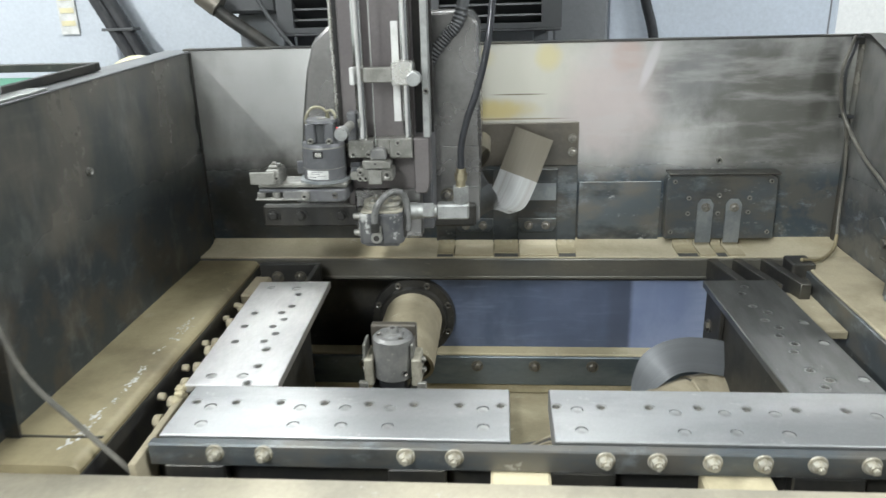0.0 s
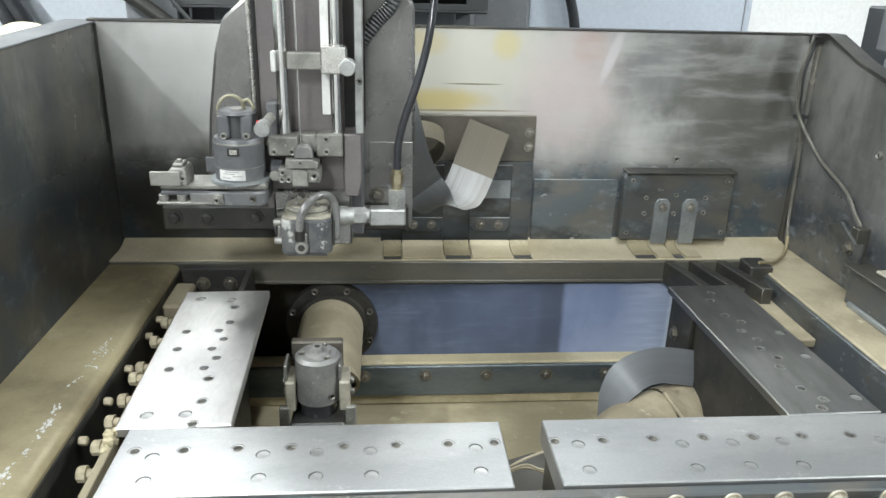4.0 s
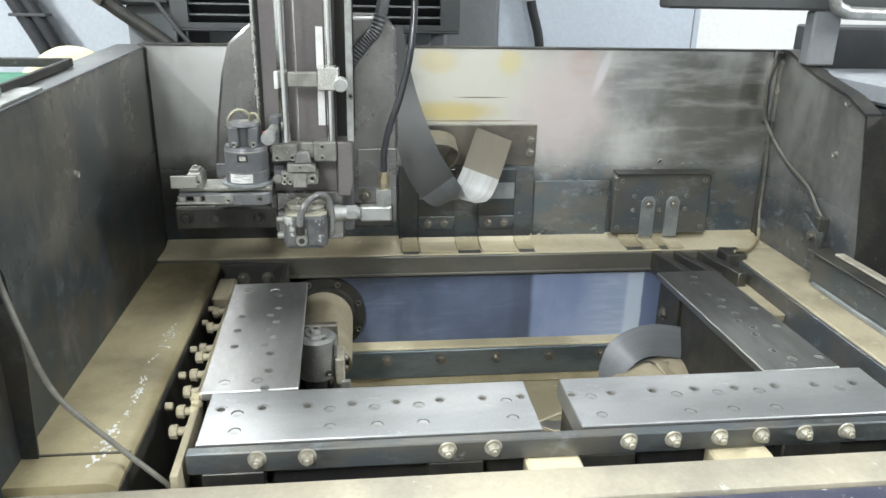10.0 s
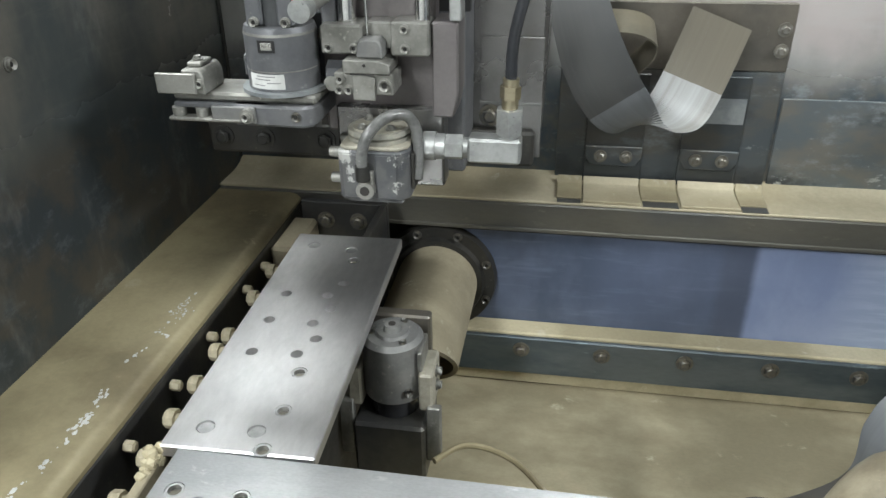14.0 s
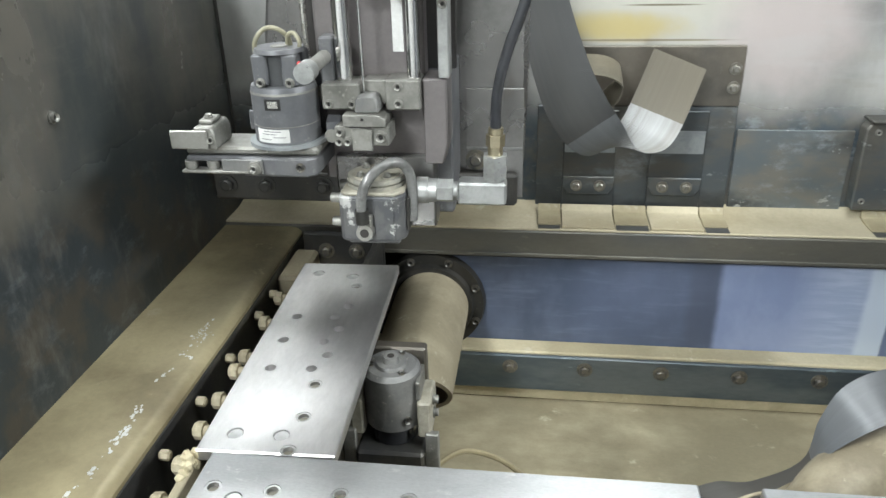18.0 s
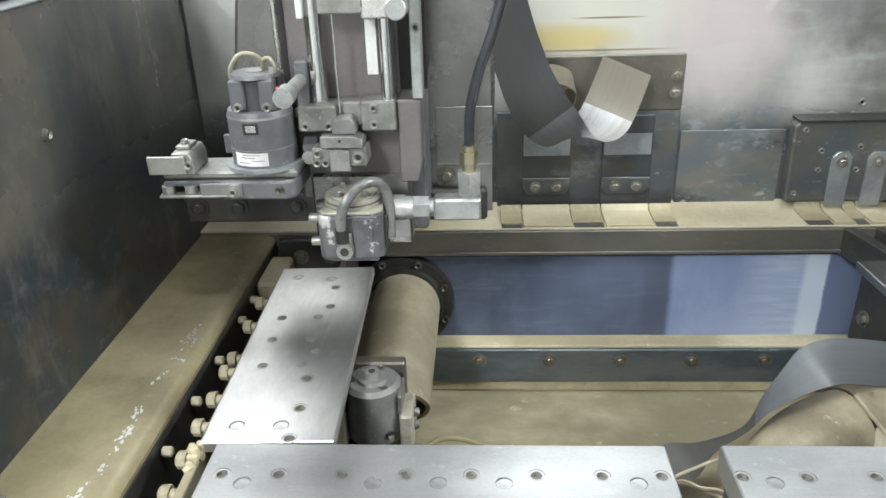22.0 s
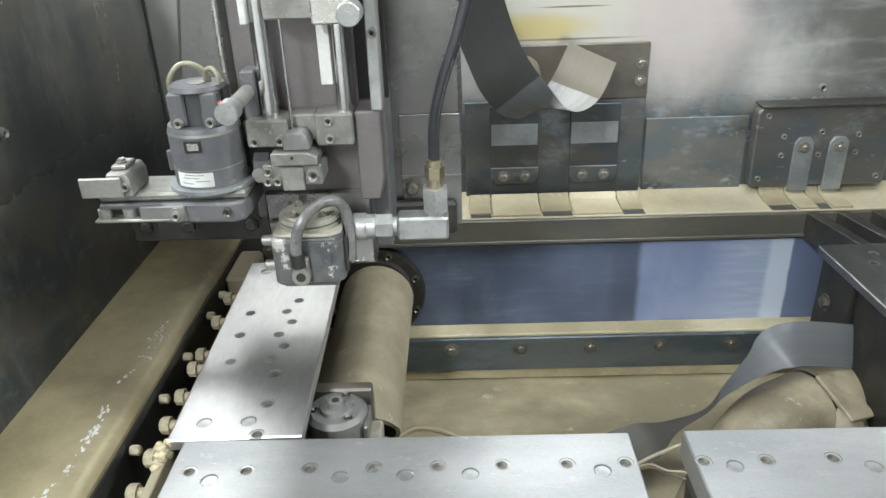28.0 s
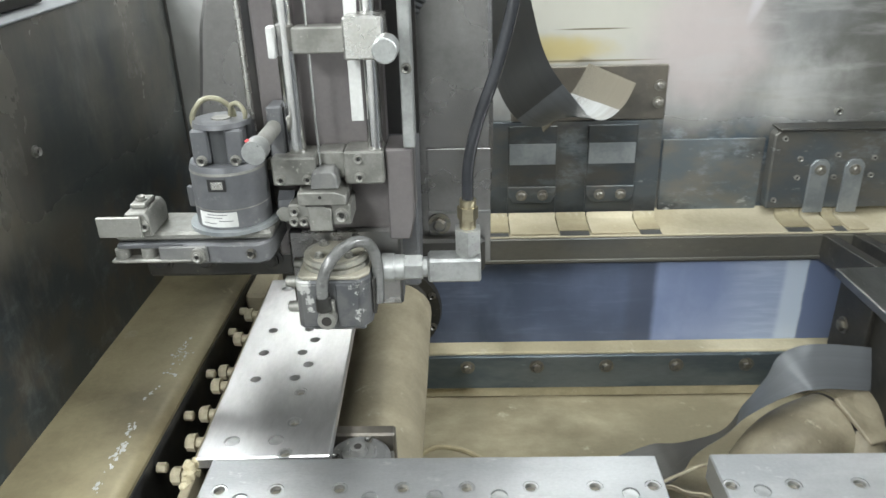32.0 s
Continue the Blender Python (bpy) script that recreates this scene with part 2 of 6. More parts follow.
MAT_SHELF = surface("sludge_coated_steel", (0.335, 0.287, 0.172), (0.165, 0.135, 0.077), 0.46, 0.15, 5.0, 200.0, 0.2, (0.34, 0.295, 0.2), spread=0.15)
MAT_DARK = surface("scaled_dark_steel", (0.062, 0.062, 0.062), (0.105, 0.10, 0.085), 0.40, 0.6, 9.0, 150.0, 0.3, (0.15, 0.145, 0.13))
MAT_BLUED = surface("blued_steel", (0.085, 0.112, 0.128), (0.165, 0.188, 0.20), 0.36, 0.6, 9.0, 150.0, 0.15, (0.22, 0.27, 0.29), (0.5, 1.0, 1.6))


def patina(name, lift=1.0, white=0.0):
    """Wetted and dried sheet: blue-grey film, brown stains, pale rubbed places and dark smudges."""
    m, nt, bsdf = nodes_of(name)
    geo = nt.nodes.new("ShaderNodeNewGeometry")
    wide = nt.nodes.new("ShaderNodeMapping")
    wide.inputs["Scale"].default_value = (1.0, 1.0, 1.9)
    link(nt, geo.outputs["Position"], wide.inputs["Vector"])
    v = wide.outputs["Vector"]
    col = mixc(nt, ramp(nt, noise_node(nt, v, 9.0, 6.0, 0.62), 0.40, 0.62), tuple(lift * c for c in (0.118, 0.135, 0.145)), tuple(lift * c for c in (0.160, 0.153, 0.136)))
    col = mixc(nt, ramp(nt, noise_node(nt, v, 5.0, 5.0, 0.6), 0.52, 0.70), col, (0.055, 0.06, 0.062))
    rub = noise_node(nt, v, 17.0, 9.0, 0.72)
    col = mixc(nt, math_node(nt, "MULTIPLY", ramp(nt, rub, 0.53, 0.71), 0.65), col, tuple(lift * c for c in (0.28, 0.315, 0.335)))
    if white:
        # flaked pale crust, mostly along the edges of the rubbed places
        flakes = math_node(nt, "MULTIPLY", ramp(nt, noise_node(nt, v, 46.0, 8.0, 0.7), 0.60, 0.66), ramp(nt, noise_node(nt, v, 12.0, 3.0), 0.50, 0.60))
        col = mixc(nt, math_node(nt, "MULTIPLY", flakes, white), col, (0.60, 0.62, 0.61))
    link(nt, col, bsdf.inputs["Base Color"])
    bsdf.inputs["Metallic"].default_value = 0.5
    link(nt, math_node(nt, "ADD", math_node(nt, "MULTIPLY", rub, 0.35), 0.18), bsdf.inputs["Roughness"])
    bump(nt, bsdf, rub, 0.25, 0.0012)
    return m


MAT_SCALE = patina("scaled_sheet", 0.95, 0.35)
MAT_PATCH = patina("rubbed_scaled_sheet", 1.45, 0.85)
MAT_SCALE_DIM = patina("darker_scaled_sheet", 0.62)
MAT_BAR = surface("dusty_dark_bar", (0.15, 0.142, 0.118), (0.10, 0.103, 0.10), 0.42, 0.4, 5.0, 160.0, 0.2, (0.24, 0.225, 0.18), (0.6, 1.0, 1.6))
MAT_WORNBELT = surface("rubbed_belt_rubber", (0.17, 0.18, 0.19), (0.115, 0.12, 0.125), 0.42, 0.1, 14.0, 200.0, 0.1)
MAT_WORNBELT_IN = surface("rubbed_belt_inner_face", (0.40, 0.41, 0.41), (0.29, 0.285, 0.265), 0.42, 0.1, 60.0, 300.0, 0.1)
MAT_STRAP = surface("worn_grey_strap", (0.27, 0.295, 0.305), (0.36, 0.38, 0.385), 0.36, 0.6, 30.0, 300.0, 0.2)
MAT_BOLT = surface("worn_bolt_steel", (0.34, 0.33, 0.30), (0.24, 0.22, 0.185), 0.4, 0.8, 120.0, 500.0, 0.2, per_piece=0.25)
MAT_BOLT_DARK = surface("dark_bolt_steel", (0.13, 0.13, 0.125), (0.22, 0.2, 0.16), 0.4, 0.7, 120.0, 500.0, 0.2, per_piece=0.25)
MAT_BOLT_DUST = surface("sludge_coated_bolt", (0.56, 0.50, 0.36), (0.40, 0.35, 0.24), 0.65, 0.1, 90.0, 400.0, 0.4, per_piece=0.3)
# near-black: dark fittings, and parts whose shade is put into the colour
MAT_SHADEBLACK = surface("shade_black_steel", (0.028, 0.028, 0.026), (0.045, 0.042, 0.036), 0.5, 0.3, 20.0, 160.0, 0.2, (0.09, 0.085, 0.07))
# black fill for holes and gaps, their shade put into the colour
MAT_SOCKET = surface("hollow_shade_black", (0.02, 0.02, 0.02), (0.04, 0.035, 0.03), 0.6, 0.2)
MAT_GREY = surface("dark_grey_housing", (0.115, 0.118, 0.125), (0.155, 0.156, 0.16), 0.42, 0.3, 18.0, 260.0, 0.2, (0.25, 0.25, 0.24))
MAT_BROWN = surface("anodised_brown_plate", (0.14, 0.126, 0.126), (0.175, 0.16, 0.157), 0.42, 0.35, 10.0, 260.0, 0.1)
MAT_COVER = surface("dull_cover_sheet", (0.19, 0.185, 0.18), (0.29, 0.284, 0.276), 0.28, 0.85, 5.0, 180.0, 0.08, (0.25, 0.244, 0.236))
MAT_STEEL = surface("bright_steel", (0.62, 0.61, 0.58), (0.52, 0.51, 0.47), 0.27, 0.9, 40.0, 400.0, 0.1)
MAT_CLAMP = surface("dull_clamp_steel", (0.30, 0.295, 0.27), (0.20, 0.197, 0.178), 0.47, 0.55, 40.0, 400.0, 0.2, (0.44, 0.43, 0.38))
MAT_CHROME = surface("chromed_rod", (0.72, 0.72, 0.71), (0.66, 0.65, 0.64), 0.16, 1.0, 30.0, 300.0, 0.03, spread=0.04)
MAT_ZINC = surface("zinc_fitting", (0.43, 0.44, 0.43), (0.32, 0.325, 0.315), 0.40, 0.7, 60.0, 400.0, 0.2, (0.22, 0.22, 0.21))
MAT_BRASS = surface("brass_fitting", (0.44, 0.39, 0.27), (0.34, 0.30, 0.21), 0.33, 0.9, 60.0, 400.0, 0.15)
MAT_HOSE = surface("black_hose_rubber", (0.03, 0.031, 0.034), (0.04, 0.041, 0.044), 0.13, 0.0, 20.0, 300.0, 0.0, spread=0.03)
MAT_TUBE = surface("clear_loop_tube", (0.15, 0.15, 0.145), (0.08, 0.08, 0.076), 0.22, 0.0, 60.0, 300.0, 0.05, (0.26, 0.26, 0.25), spread=0.06)
MAT_GREYHOSE = surface("grey_cable_sheath", (0.14, 0.133, 0.112), (0.10, 0.096, 0.082), 0.4, 0.0, 40.0, 300.0, 0.1)
MAT_WIRE = surface("olive_wire_tube", (0.27, 0.255, 0.175), (0.19, 0.18, 0.125), 0.35, 0.1, 60.0, 300.0, 0.1)
MAT_BELT = surface("grey_belt_rubber", (0.062, 0.064, 0.066), (0.085, 0.083, 0.076), 0.40, 0.1, 10.0, 200.0, 0.1)
MAT_BELT_IN = surface("belt_inner_face", (0.17, 0.152, 0.116), (0.135, 0.122, 0.095), 0.40, 0.1, 10.0, 200.0, 0.1)


def chipped_paint():
    """Dark grey paint, chipped to a pale primer in a few places."""
    m, nt, bsdf = nodes_of("chipped_block_paint")
    v = coords(nt)
    sep = nt.nodes.new("ShaderNodeSeparateXYZ")
    link(nt, v, sep.inputs[0])
    bias = 0.0
    for cx, cz, r in ((-0.021, 0.033, 0.014), (-0.020, 0.020, 0.010), (0.017, 0.013, 0.013), (0.020, 0.037, 0.011), (-0.024, 0.041, 0.010)):
        dx, dz = math_node(nt, "SUBTRACT", sep.outputs["X"], cx), math_node(nt, "SUBTRACT", sep.outputs["Z"], cz)
        d = math_node(nt, "SQRT", math_node(nt, "ADD", math_node(nt, "MULTIPLY", dx, dx), math_node(nt, "MULTIPLY", dz, dz)), 0.0)
        near = math_node(nt, "MAXIMUM", math_node(nt, "SUBTRACT", 1.0, math_node(nt, "DIVIDE", d, r)), 0.0)
        bias = math_node(nt, "ADD", math_node(nt, "MULTIPLY", near, 0.26), bias)
    chips = ramp(nt, math_node(nt, "ADD", noise_node(nt, v, 150.0, 7.0, 0.7), bias), 0.69, 0.75)
    col = mixc(nt, ramp(nt, noise_node(nt, v, 60.0, 4.0), 0.4, 0.6), (0.075, 0.078, 0.083), (0.11, 0.11, 0.11))
    link(nt, mixc(nt, chips, col, (0.46, 0.46, 0.44)), bsdf.inputs["Base Color"])
    bsdf.inputs["Roughness"].default_value, bsdf.inputs["Metallic"].default_value = 0.42, 0.1
    bump(nt, bsdf, math_node(nt, "MULTIPLY", chips, -1.0), 0.3, 0.0006)
    return m


MAT_BLOCK = chipped_paint()
MAT_PALEDUST = surface("pale_tan_dust", (0.37, 0.345, 0.28), (0.27, 0.255, 0.205), 0.55, 0.1, 60.0, 400.0, 0.3, (0.28, 0.26, 0.22))
MAT_CAPDUST = surface("greyed_cap_dust", (0.23, 0.225, 0.195), (0.33, 0.315, 0.26), 0.55, 0.15, 70.0, 400.0, 0.3, (0.16, 0.158, 0.145))
MAT_LABEL = surface("label_white", (0.62, 0.62, 0.60), (0.50, 0.50, 0.48), 0.5, 0.0, 40.0, 300.0, 0.05)
MAT_INK = surface("label_ink", (0.16, 0.16, 0.17), (0.2, 0.2, 0.2), 0.6)
MAT_RED = surface("red_mark", (0.5, 0.03, 0.03), (0.4, 0.03, 0.03), 0.5)
MAT_GREENTRAY = surface("green_tray_paint", (0.045, 0.20, 0.12), (0.035, 0.15, 0.09), 0.4)
MAT_BOX = surface("machine_grey_paint", (0.055, 0.058, 0.06), (0.075, 0.077, 0.08), 0.5, 0.1, 6.0, 200.0, 0.1)
MAT_LIGHTGREY = surface("cabinet_paint", (0.50, 0.55, 0.62), (0.47, 0.515, 0.575), 0.4, 0.0, 3.0, 120.0, 0.05)
MAT_WHITECAB = surface("white_cabinet_paint", (0.49, 0.525, 0.57), (0.455, 0.49, 0.535), 0.4, 0.0, 3.0, 120.0, 0.05)
MAT_PILLAR = surface("pillar_paint", (0.17, 0.18, 0.19), (0.2, 0.205, 0.215), 0.45, 0.0, 4.0, 120.0, 0.05)
MAT_WHITE = surface("white_wall_paint", (0.80, 0.80, 0.78), (0.76, 0.76, 0.74), 0.7, 0.0, 2.0, 60.0, 0.1)
MAT_CEIL = surface("ceiling_panel_paint", (0.60, 0.60, 0.585), (0.55, 0.55, 0.535), 0.75, 0.0, 2.0, 60.0, 0.1)
MAT_FLOOR = surface("workshop_floor", (0.15, 0.153, 0.157), (0.11, 0.113, 0.116), 0.5, 0.0, 2.0, 40.0, 0.15)
MAT_YELLOWTUBE = surface("yellow_tube", (0.66, 0.60, 0.38), (0.58, 0.52, 0.33), 0.4)
MAT_TANKOUT = surface("machine_body_paint", (0.35, 0.37, 0.40), (0.31, 0.33, 0.36), 0.45, 0.0, 3.0, 120.0, 0.08)
MAT_SILL = surface("chipped_navy_paint", (0.05, 0.055, 0.085), (0.07, 0.07, 0.10), 0.4, 0.1, 14.0, 160.0, 0.35, (0.62, 0.61, 0.58))


def diffuser():
    m, nt, bsdf = nodes_of("lamp_diffuser")
    bsdf.inputs["Base Color"].default_value = (0.9, 0.9, 0.9, 1)
    bsdf.inputs["Emission Color"].default_value = (0.95, 1.0, 1.01, 1)
    bsdf.inputs["Emission Strength"].default_value = 3.0
    return m


MAT_DIFFUSER = diffuser()
MAT_TAN = surface("dull_tan_sludge", (0.40, 0.35, 0.245), (0.27, 0.235, 0.16), 0.66, 0.0, 9.0, 220.0, 0.35, (0.46, 0.42, 0.31), spread=0.12)
MAT_SILLTOP = surface("scuffed_tan_grey_sill", (0.37, 0.335, 0.255), (0.26, 0.24, 0.19), 0.6, 0.0, 7.0, 200.0, 0.35, (0.42, 0.40, 0.35), spread=0.12)
MAT_GREYDUST = surface("dusty_grey_casting", (0.16, 0.16, 0.157), (0.22, 0.218, 0.205), 0.45, 0.2, 30.0, 300.0, 0.25, (0.34, 0.33, 0.29))
MAT_PLUG = surface("ground_plug", (0.52, 0.525, 0.52), (0.40, 0.40, 0.395), 0.34, 0.85, 90.0, 500.0, 0.15)
MAT_SILT = surface("settled_silt", (0.50, 0.442, 0.30), (0.27, 0.233, 0.15), 0.66, 0.0, 3.2, 220.0, 0.4, (0.50, 0.45, 0.32), (1.0, 1.6, 1.0), 0.12)
MAT_ELBOW = surface("brown_stained_plastic", (0.35, 0.305, 0.215), (0.20, 0.17, 0.115), 0.5, 0.0, 14.0, 220.0, 0.4, (0.42, 0.38, 0.28), spread=0.12)
MAT_PITBELT = surface("brown_dusted_belt", (0.085, 0.082, 0.074), (0.12, 0.112, 0.096), 0.55, 0.0, 10.0, 200.0, 0.1)
MAT_GLOSSHOSE = surface("glossy_dark_hose", (0.04, 0.042, 0.047), (0.03, 0.031, 0.034), 0.10, 0.25, 30.0, 300.0, 0.0, (0.10, 0.10, 0.10), spread=0.03)
MAT_BROWNED = surface("browned_plate", (0.17, 0.152, 0.125), (0.115, 0.108, 0.095), 0.36, 0.5, 8.0, 150.0, 0.2, (0.25, 0.235, 0.20))


def seal_sheet():
    """Blue sliding sheet: dull and rubbed, with a pale reflection painted towards one side."""
    m, nt, bsdf = nodes_of("blue_sheet_painted_reflection")
    v = coords(nt, shift=(0.25, 1.39, 0.75))
    sep = nt.nodes.new("ShaderNodeSeparateXYZ")
    link(nt, v, sep.inputs[0])
    wipe = noise_node(nt, coords(nt, (3.0, 1.0, 2.0)), 3.0, 5.0, 0.6)
    rub = noise_node(nt, coords(nt, (2.0, 1.0, 16.0)), 6.0, 4.0, 0.6)
    x = math_node(nt, "ADD", sep.outputs["X"], math_node(nt, "MULTIPLY", math_node(nt, "SUBTRACT", noise_node(nt, v, 30.0, 3.0), 0.5), 0.006))
    col = mixc(nt, ramp(nt, wipe, 0.36, 0.62), (0.070, 0.092, 0.142), (0.112, 0.138, 0.208))
    col = mixc(nt, math_node(nt, "MULTIPLY", ramp(nt, rub, 0.5, 0.7), 0.35), col, (0.19, 0.225, 0.31))
    # bands along x stand for what the sheet reflects
    pale = mixc(nt, ramp(nt, wipe, 0.4, 0.65), (0.25, 0.31, 0.49), (0.32, 0.38, 0.56))
    col = mixc(nt, math_node(nt, "MULTIPLY", ramp(nt, x, 0.10, 0.16), 0.35), col, (0.15, 0.185, 0.29))
    col = mixc(nt, math_node(nt, "MULTIPLY", ramp(nt, x, 0.268, 0.285), 0.5), col, (0.085, 0.10, 0.145))
    col = mixc(nt, ramp(nt, x, 0.309, 0.321), col, pale)
    bright = mixc(nt, ramp(nt, rub, 0.4, 0.6), (0.44, 0.51, 0.67), (0.36, 0.43, 0.60))
    col = mixc(nt, ramp(nt, x, 0.40, 0.47), col, bright)
    col = mixc(nt, ramp(nt, x, 0.490, 0.500), col, (0.58, 0.66, 0.78))
    col = mixc(nt, ramp(nt, x, 0.524, 0.528), col, (0.16, 0.2, 0.32))
    link(nt, col, bsdf.inputs["Base Color"])
    bsdf.inputs["Roughness"].default_value, bsdf.inputs["Metallic"].default_value = 0.42, 0.1
    bump(nt, bsdf, wipe, 0.1, 0.001)
    return m


MAT_SEAL = seal_sheet()


# ---- building blocks ----
def box(bm, x0, x1, y0, y1, z0, z1, bevel=0.0, m=None, seg=1):
    res = bmesh.ops.create_cube(bm, size=1.0)
    vs = res["verts"]
    bmesh.ops.scale(bm, vec=(x1 - x0, y1 - y0, z1 - z0), verts=vs)
    bmesh.ops.translate(bm, vec=((x0 + x1) / 2, (y0 + y1) / 2, (z0 + z1) / 2), verts=vs)
    if m is not None:
        bmesh.ops.transform(bm, matrix=m, verts=vs)
    if bevel:
        es = list({e for v in vs for e in v.link_edges})
        bmesh.ops.bevel(bm, geom=es, offset=bevel, segments=seg, affect="EDGES", profile=0.5)
    return bm


def rod(bm, a, b, r, r2=None, seg=20, caps=True):
    a, b = Vector(a), Vector(b)
    q = (b - a).to_track_quat("Z", "Y").to_matrix().to_4x4()
    res = bmesh.ops.create_cone(bm, cap_ends=caps, segments=seg, radius1=r, radius2=r if r2 is None else r2, depth=(b - a).length)
    bmesh.ops.transform(bm, matrix=Matrix.Translation((a + b) / 2) @ q, verts=res["verts"])
    return bm


def smooth_path(points, n=8):
    """Catmull-Rom through the points."""
    pts = [Vector(p) for p in points]
    out = []
    for i in range(len(pts) - 1):
        p0, p1, p2, p3 = pts[max(i - 1, 0)], pts[i], pts[i + 1], pts[min(i + 2, len(pts) - 1)]
        for k in range(n):
            u = k / n
            out.append(0.5 * ((2 * p1) + (p2 - p0) * u + (2 * p0 - 5 * p1 + 4 * p2 - p3) * u * u + (3 * p1 - p0 - 3 * p2 + p3) * u ** 3))
    out.append(pts[-1])
    return out


def tube(bm, points, r, seg=10, n=8, ribs=0.0):
    path = smooth_path(points, n)
    side = Vector((0.31, 0.2, 0.93))
    rings = []
    for i, p in enumerate(path):
        d = (path[min(i + 1, len(path) - 1)] - path[max(i - 1, 0)]).normalized()
        side = (side - d * side.dot(d)).normalized()
        up = d.cross(side)
        rr = r * (1 + ribs * (i % 2))
        rings.append([bm.verts.new(p + (side * math.cos(2 * math.pi * k / seg) + up * math.sin(2 * math.pi * k / seg)) * rr) for k in range(seg)])
    for a, b in zip(rings, rings[1:]):
        for k in range(seg):
            bm.faces.new((a[k], a[(k + 1) % seg], b[(k + 1) % seg], b[k]))
    bm.faces.new(rings[0][::-1])
    bm.faces.new(rings[-1])
    bmesh.ops.recalc_face_normals(bm, faces=bm.faces)
    return bm


def strip(bm, points, widths, thick, n=6):
    """A flat band along a path; widths gives the width vector at each point."""
    path, wide = smooth_path(points, n), smooth_path(widths, n)
    rings = []
    for i, (p, w) in enumerate(zip(path, wide)):
        d = (path[min(i + 1, len(path) - 1)] - path[max(i - 1, 0)]).normalized()
        nrm = d.cross(w).normalized() * thick / 2
        rings.append([bm.verts.new(q) for q in (p - w / 2 - nrm, p + w / 2 - nrm, p + w / 2 + nrm, p - w / 2 + nrm)])
    for a, b in zip(rings, rings[1:]):
        for k in range(4):
            bm.faces.new((a[k], a[(k + 1) % 4], b[(k + 1) % 4], b[k]))
    bm.faces.new(rings[0][::-1])
    bm.faces.new(rings[-1])
    bmesh.ops.recalc_face_normals(bm, faces=bm.faces)
    return bm


def prism(bm, outline, axis, a, b, bevel=0.0):
    """An outline pushed along an axis; outline in the two other axes, in their order."""
    def place(p, s):
        return {"x": (s, p[0], p[1]), "y": (p[0], s, p[1]), "z": (p[0], p[1], s)}[axis]
    lo = [bm.verts.new(place(p, a)) for p in outline]
    hi = [bm.verts.new(place(p, b)) for p in outline]
    k = len(outline)
    fs = [bm.faces.new(lo[::-1]), bm.faces.new(hi)]
    for i in range(k):
        fs.append(bm.faces.new((lo[i], lo[(i + 1) % k], hi[(i + 1) % k], hi[i])))
    bmesh.ops.recalc_face_normals(bm, faces=fs)
    if bevel:
        bmesh.ops.bevel(bm, geom=list({e for f in fs for e in f.edges}), offset=bevel, segments=1, affect="EDGES")
    return bm


def finish(bm, smooth=True):
    for f in bm.faces:
        f.smooth = smooth
    if smooth:
        for e in bm.edges:
            if len(e.link_faces) == 2 and e.calc_face_angle(0.0) > 0.6:
                e.smooth = False
    return bm


TABLE, RAM = [], []   # what travels with the table, and with the ram


def thing(name, base, label, category, rides=None, group="", kind=""):
    ob = new(name)
    ob.empty_display_size = 0.02
    ob.location = base
    tagged(ob, label, category, group, kind)
    if rides is not None:
        rides.append(ob)
    return ob


def base_of(ob):
    while ob.parent:
        ob = ob.parent
    return Vector(ob.location)


def part(name, bm, material, parent, label="", smooth=True):
    """Links a bmesh, built in the room's space, as one mesh under a thing or a part."""
    bmesh.ops.translate(bm, vec=-base_of(parent), verts=bm.verts)
    finish(bm, smooth)
    me = bpy.data.meshes.new(name)
    bm.to_mesh(me)
    bm.free()
    me.materials.append(material)
    ob = new(name, me)
    ob.parent = parent
    if label:
        ob["label"] = label
    return ob


def mesh_of(name, bm, *materials):
    finish(bm)
    me = bpy.data.meshes.new(name)
    bm.to_mesh(me)
    bm.free()
    for m in materials:
        me.materials.append(m)
    return me


def put(name, me, parent, m):
    """A piece on shared mesh data, at the pose m in the room's space."""
    ob = new(name, me)
    ob.parent = parent
    ob.matrix_basis = Matrix.Translation(-base_of(parent)) @ m
    return ob


def B():
    return bmesh.new()


def socket_screw(name, r, h, mat_head):
    """A cap screw along +z with a hexagon socket and a washer."""
    bm = B()
    rod(bm, (0, 0, 0), (0, 0, 0.0015), r * 1.35, seg=18)
    rod(bm, (0, 0, 0.0015), (0, 0, h), r, r * 0.96, seg=16)
    top = max(bm.faces, key=lambda f: f.calc_center_median().z)
    res = bmesh.ops.inset_region(bm, faces=[top], thickness=r * 0.45)
    bmesh.ops.translate(bm, vec=(0, 0, -h * 0.45), verts=top.verts)
    top.material_index = 1
    return mesh_of(name, bm, mat_head, MAT_SOCKET)


def hex_bolt(name, r, h, mat_head, washer=True):
    bm = B()
    if washer:
        rod(bm, (0, 0, 0), (0, 0, 0.0018), r * 1.4, seg=18)
    rod(bm, (0, 0, 0.001), (0, 0, h), r, seg=6)
    rod(bm, (0, 0, h), (0, 0, h + 0.0012), r * 0.82, r * 0.6, seg=12)
    return mesh_of(name, bm, mat_head)


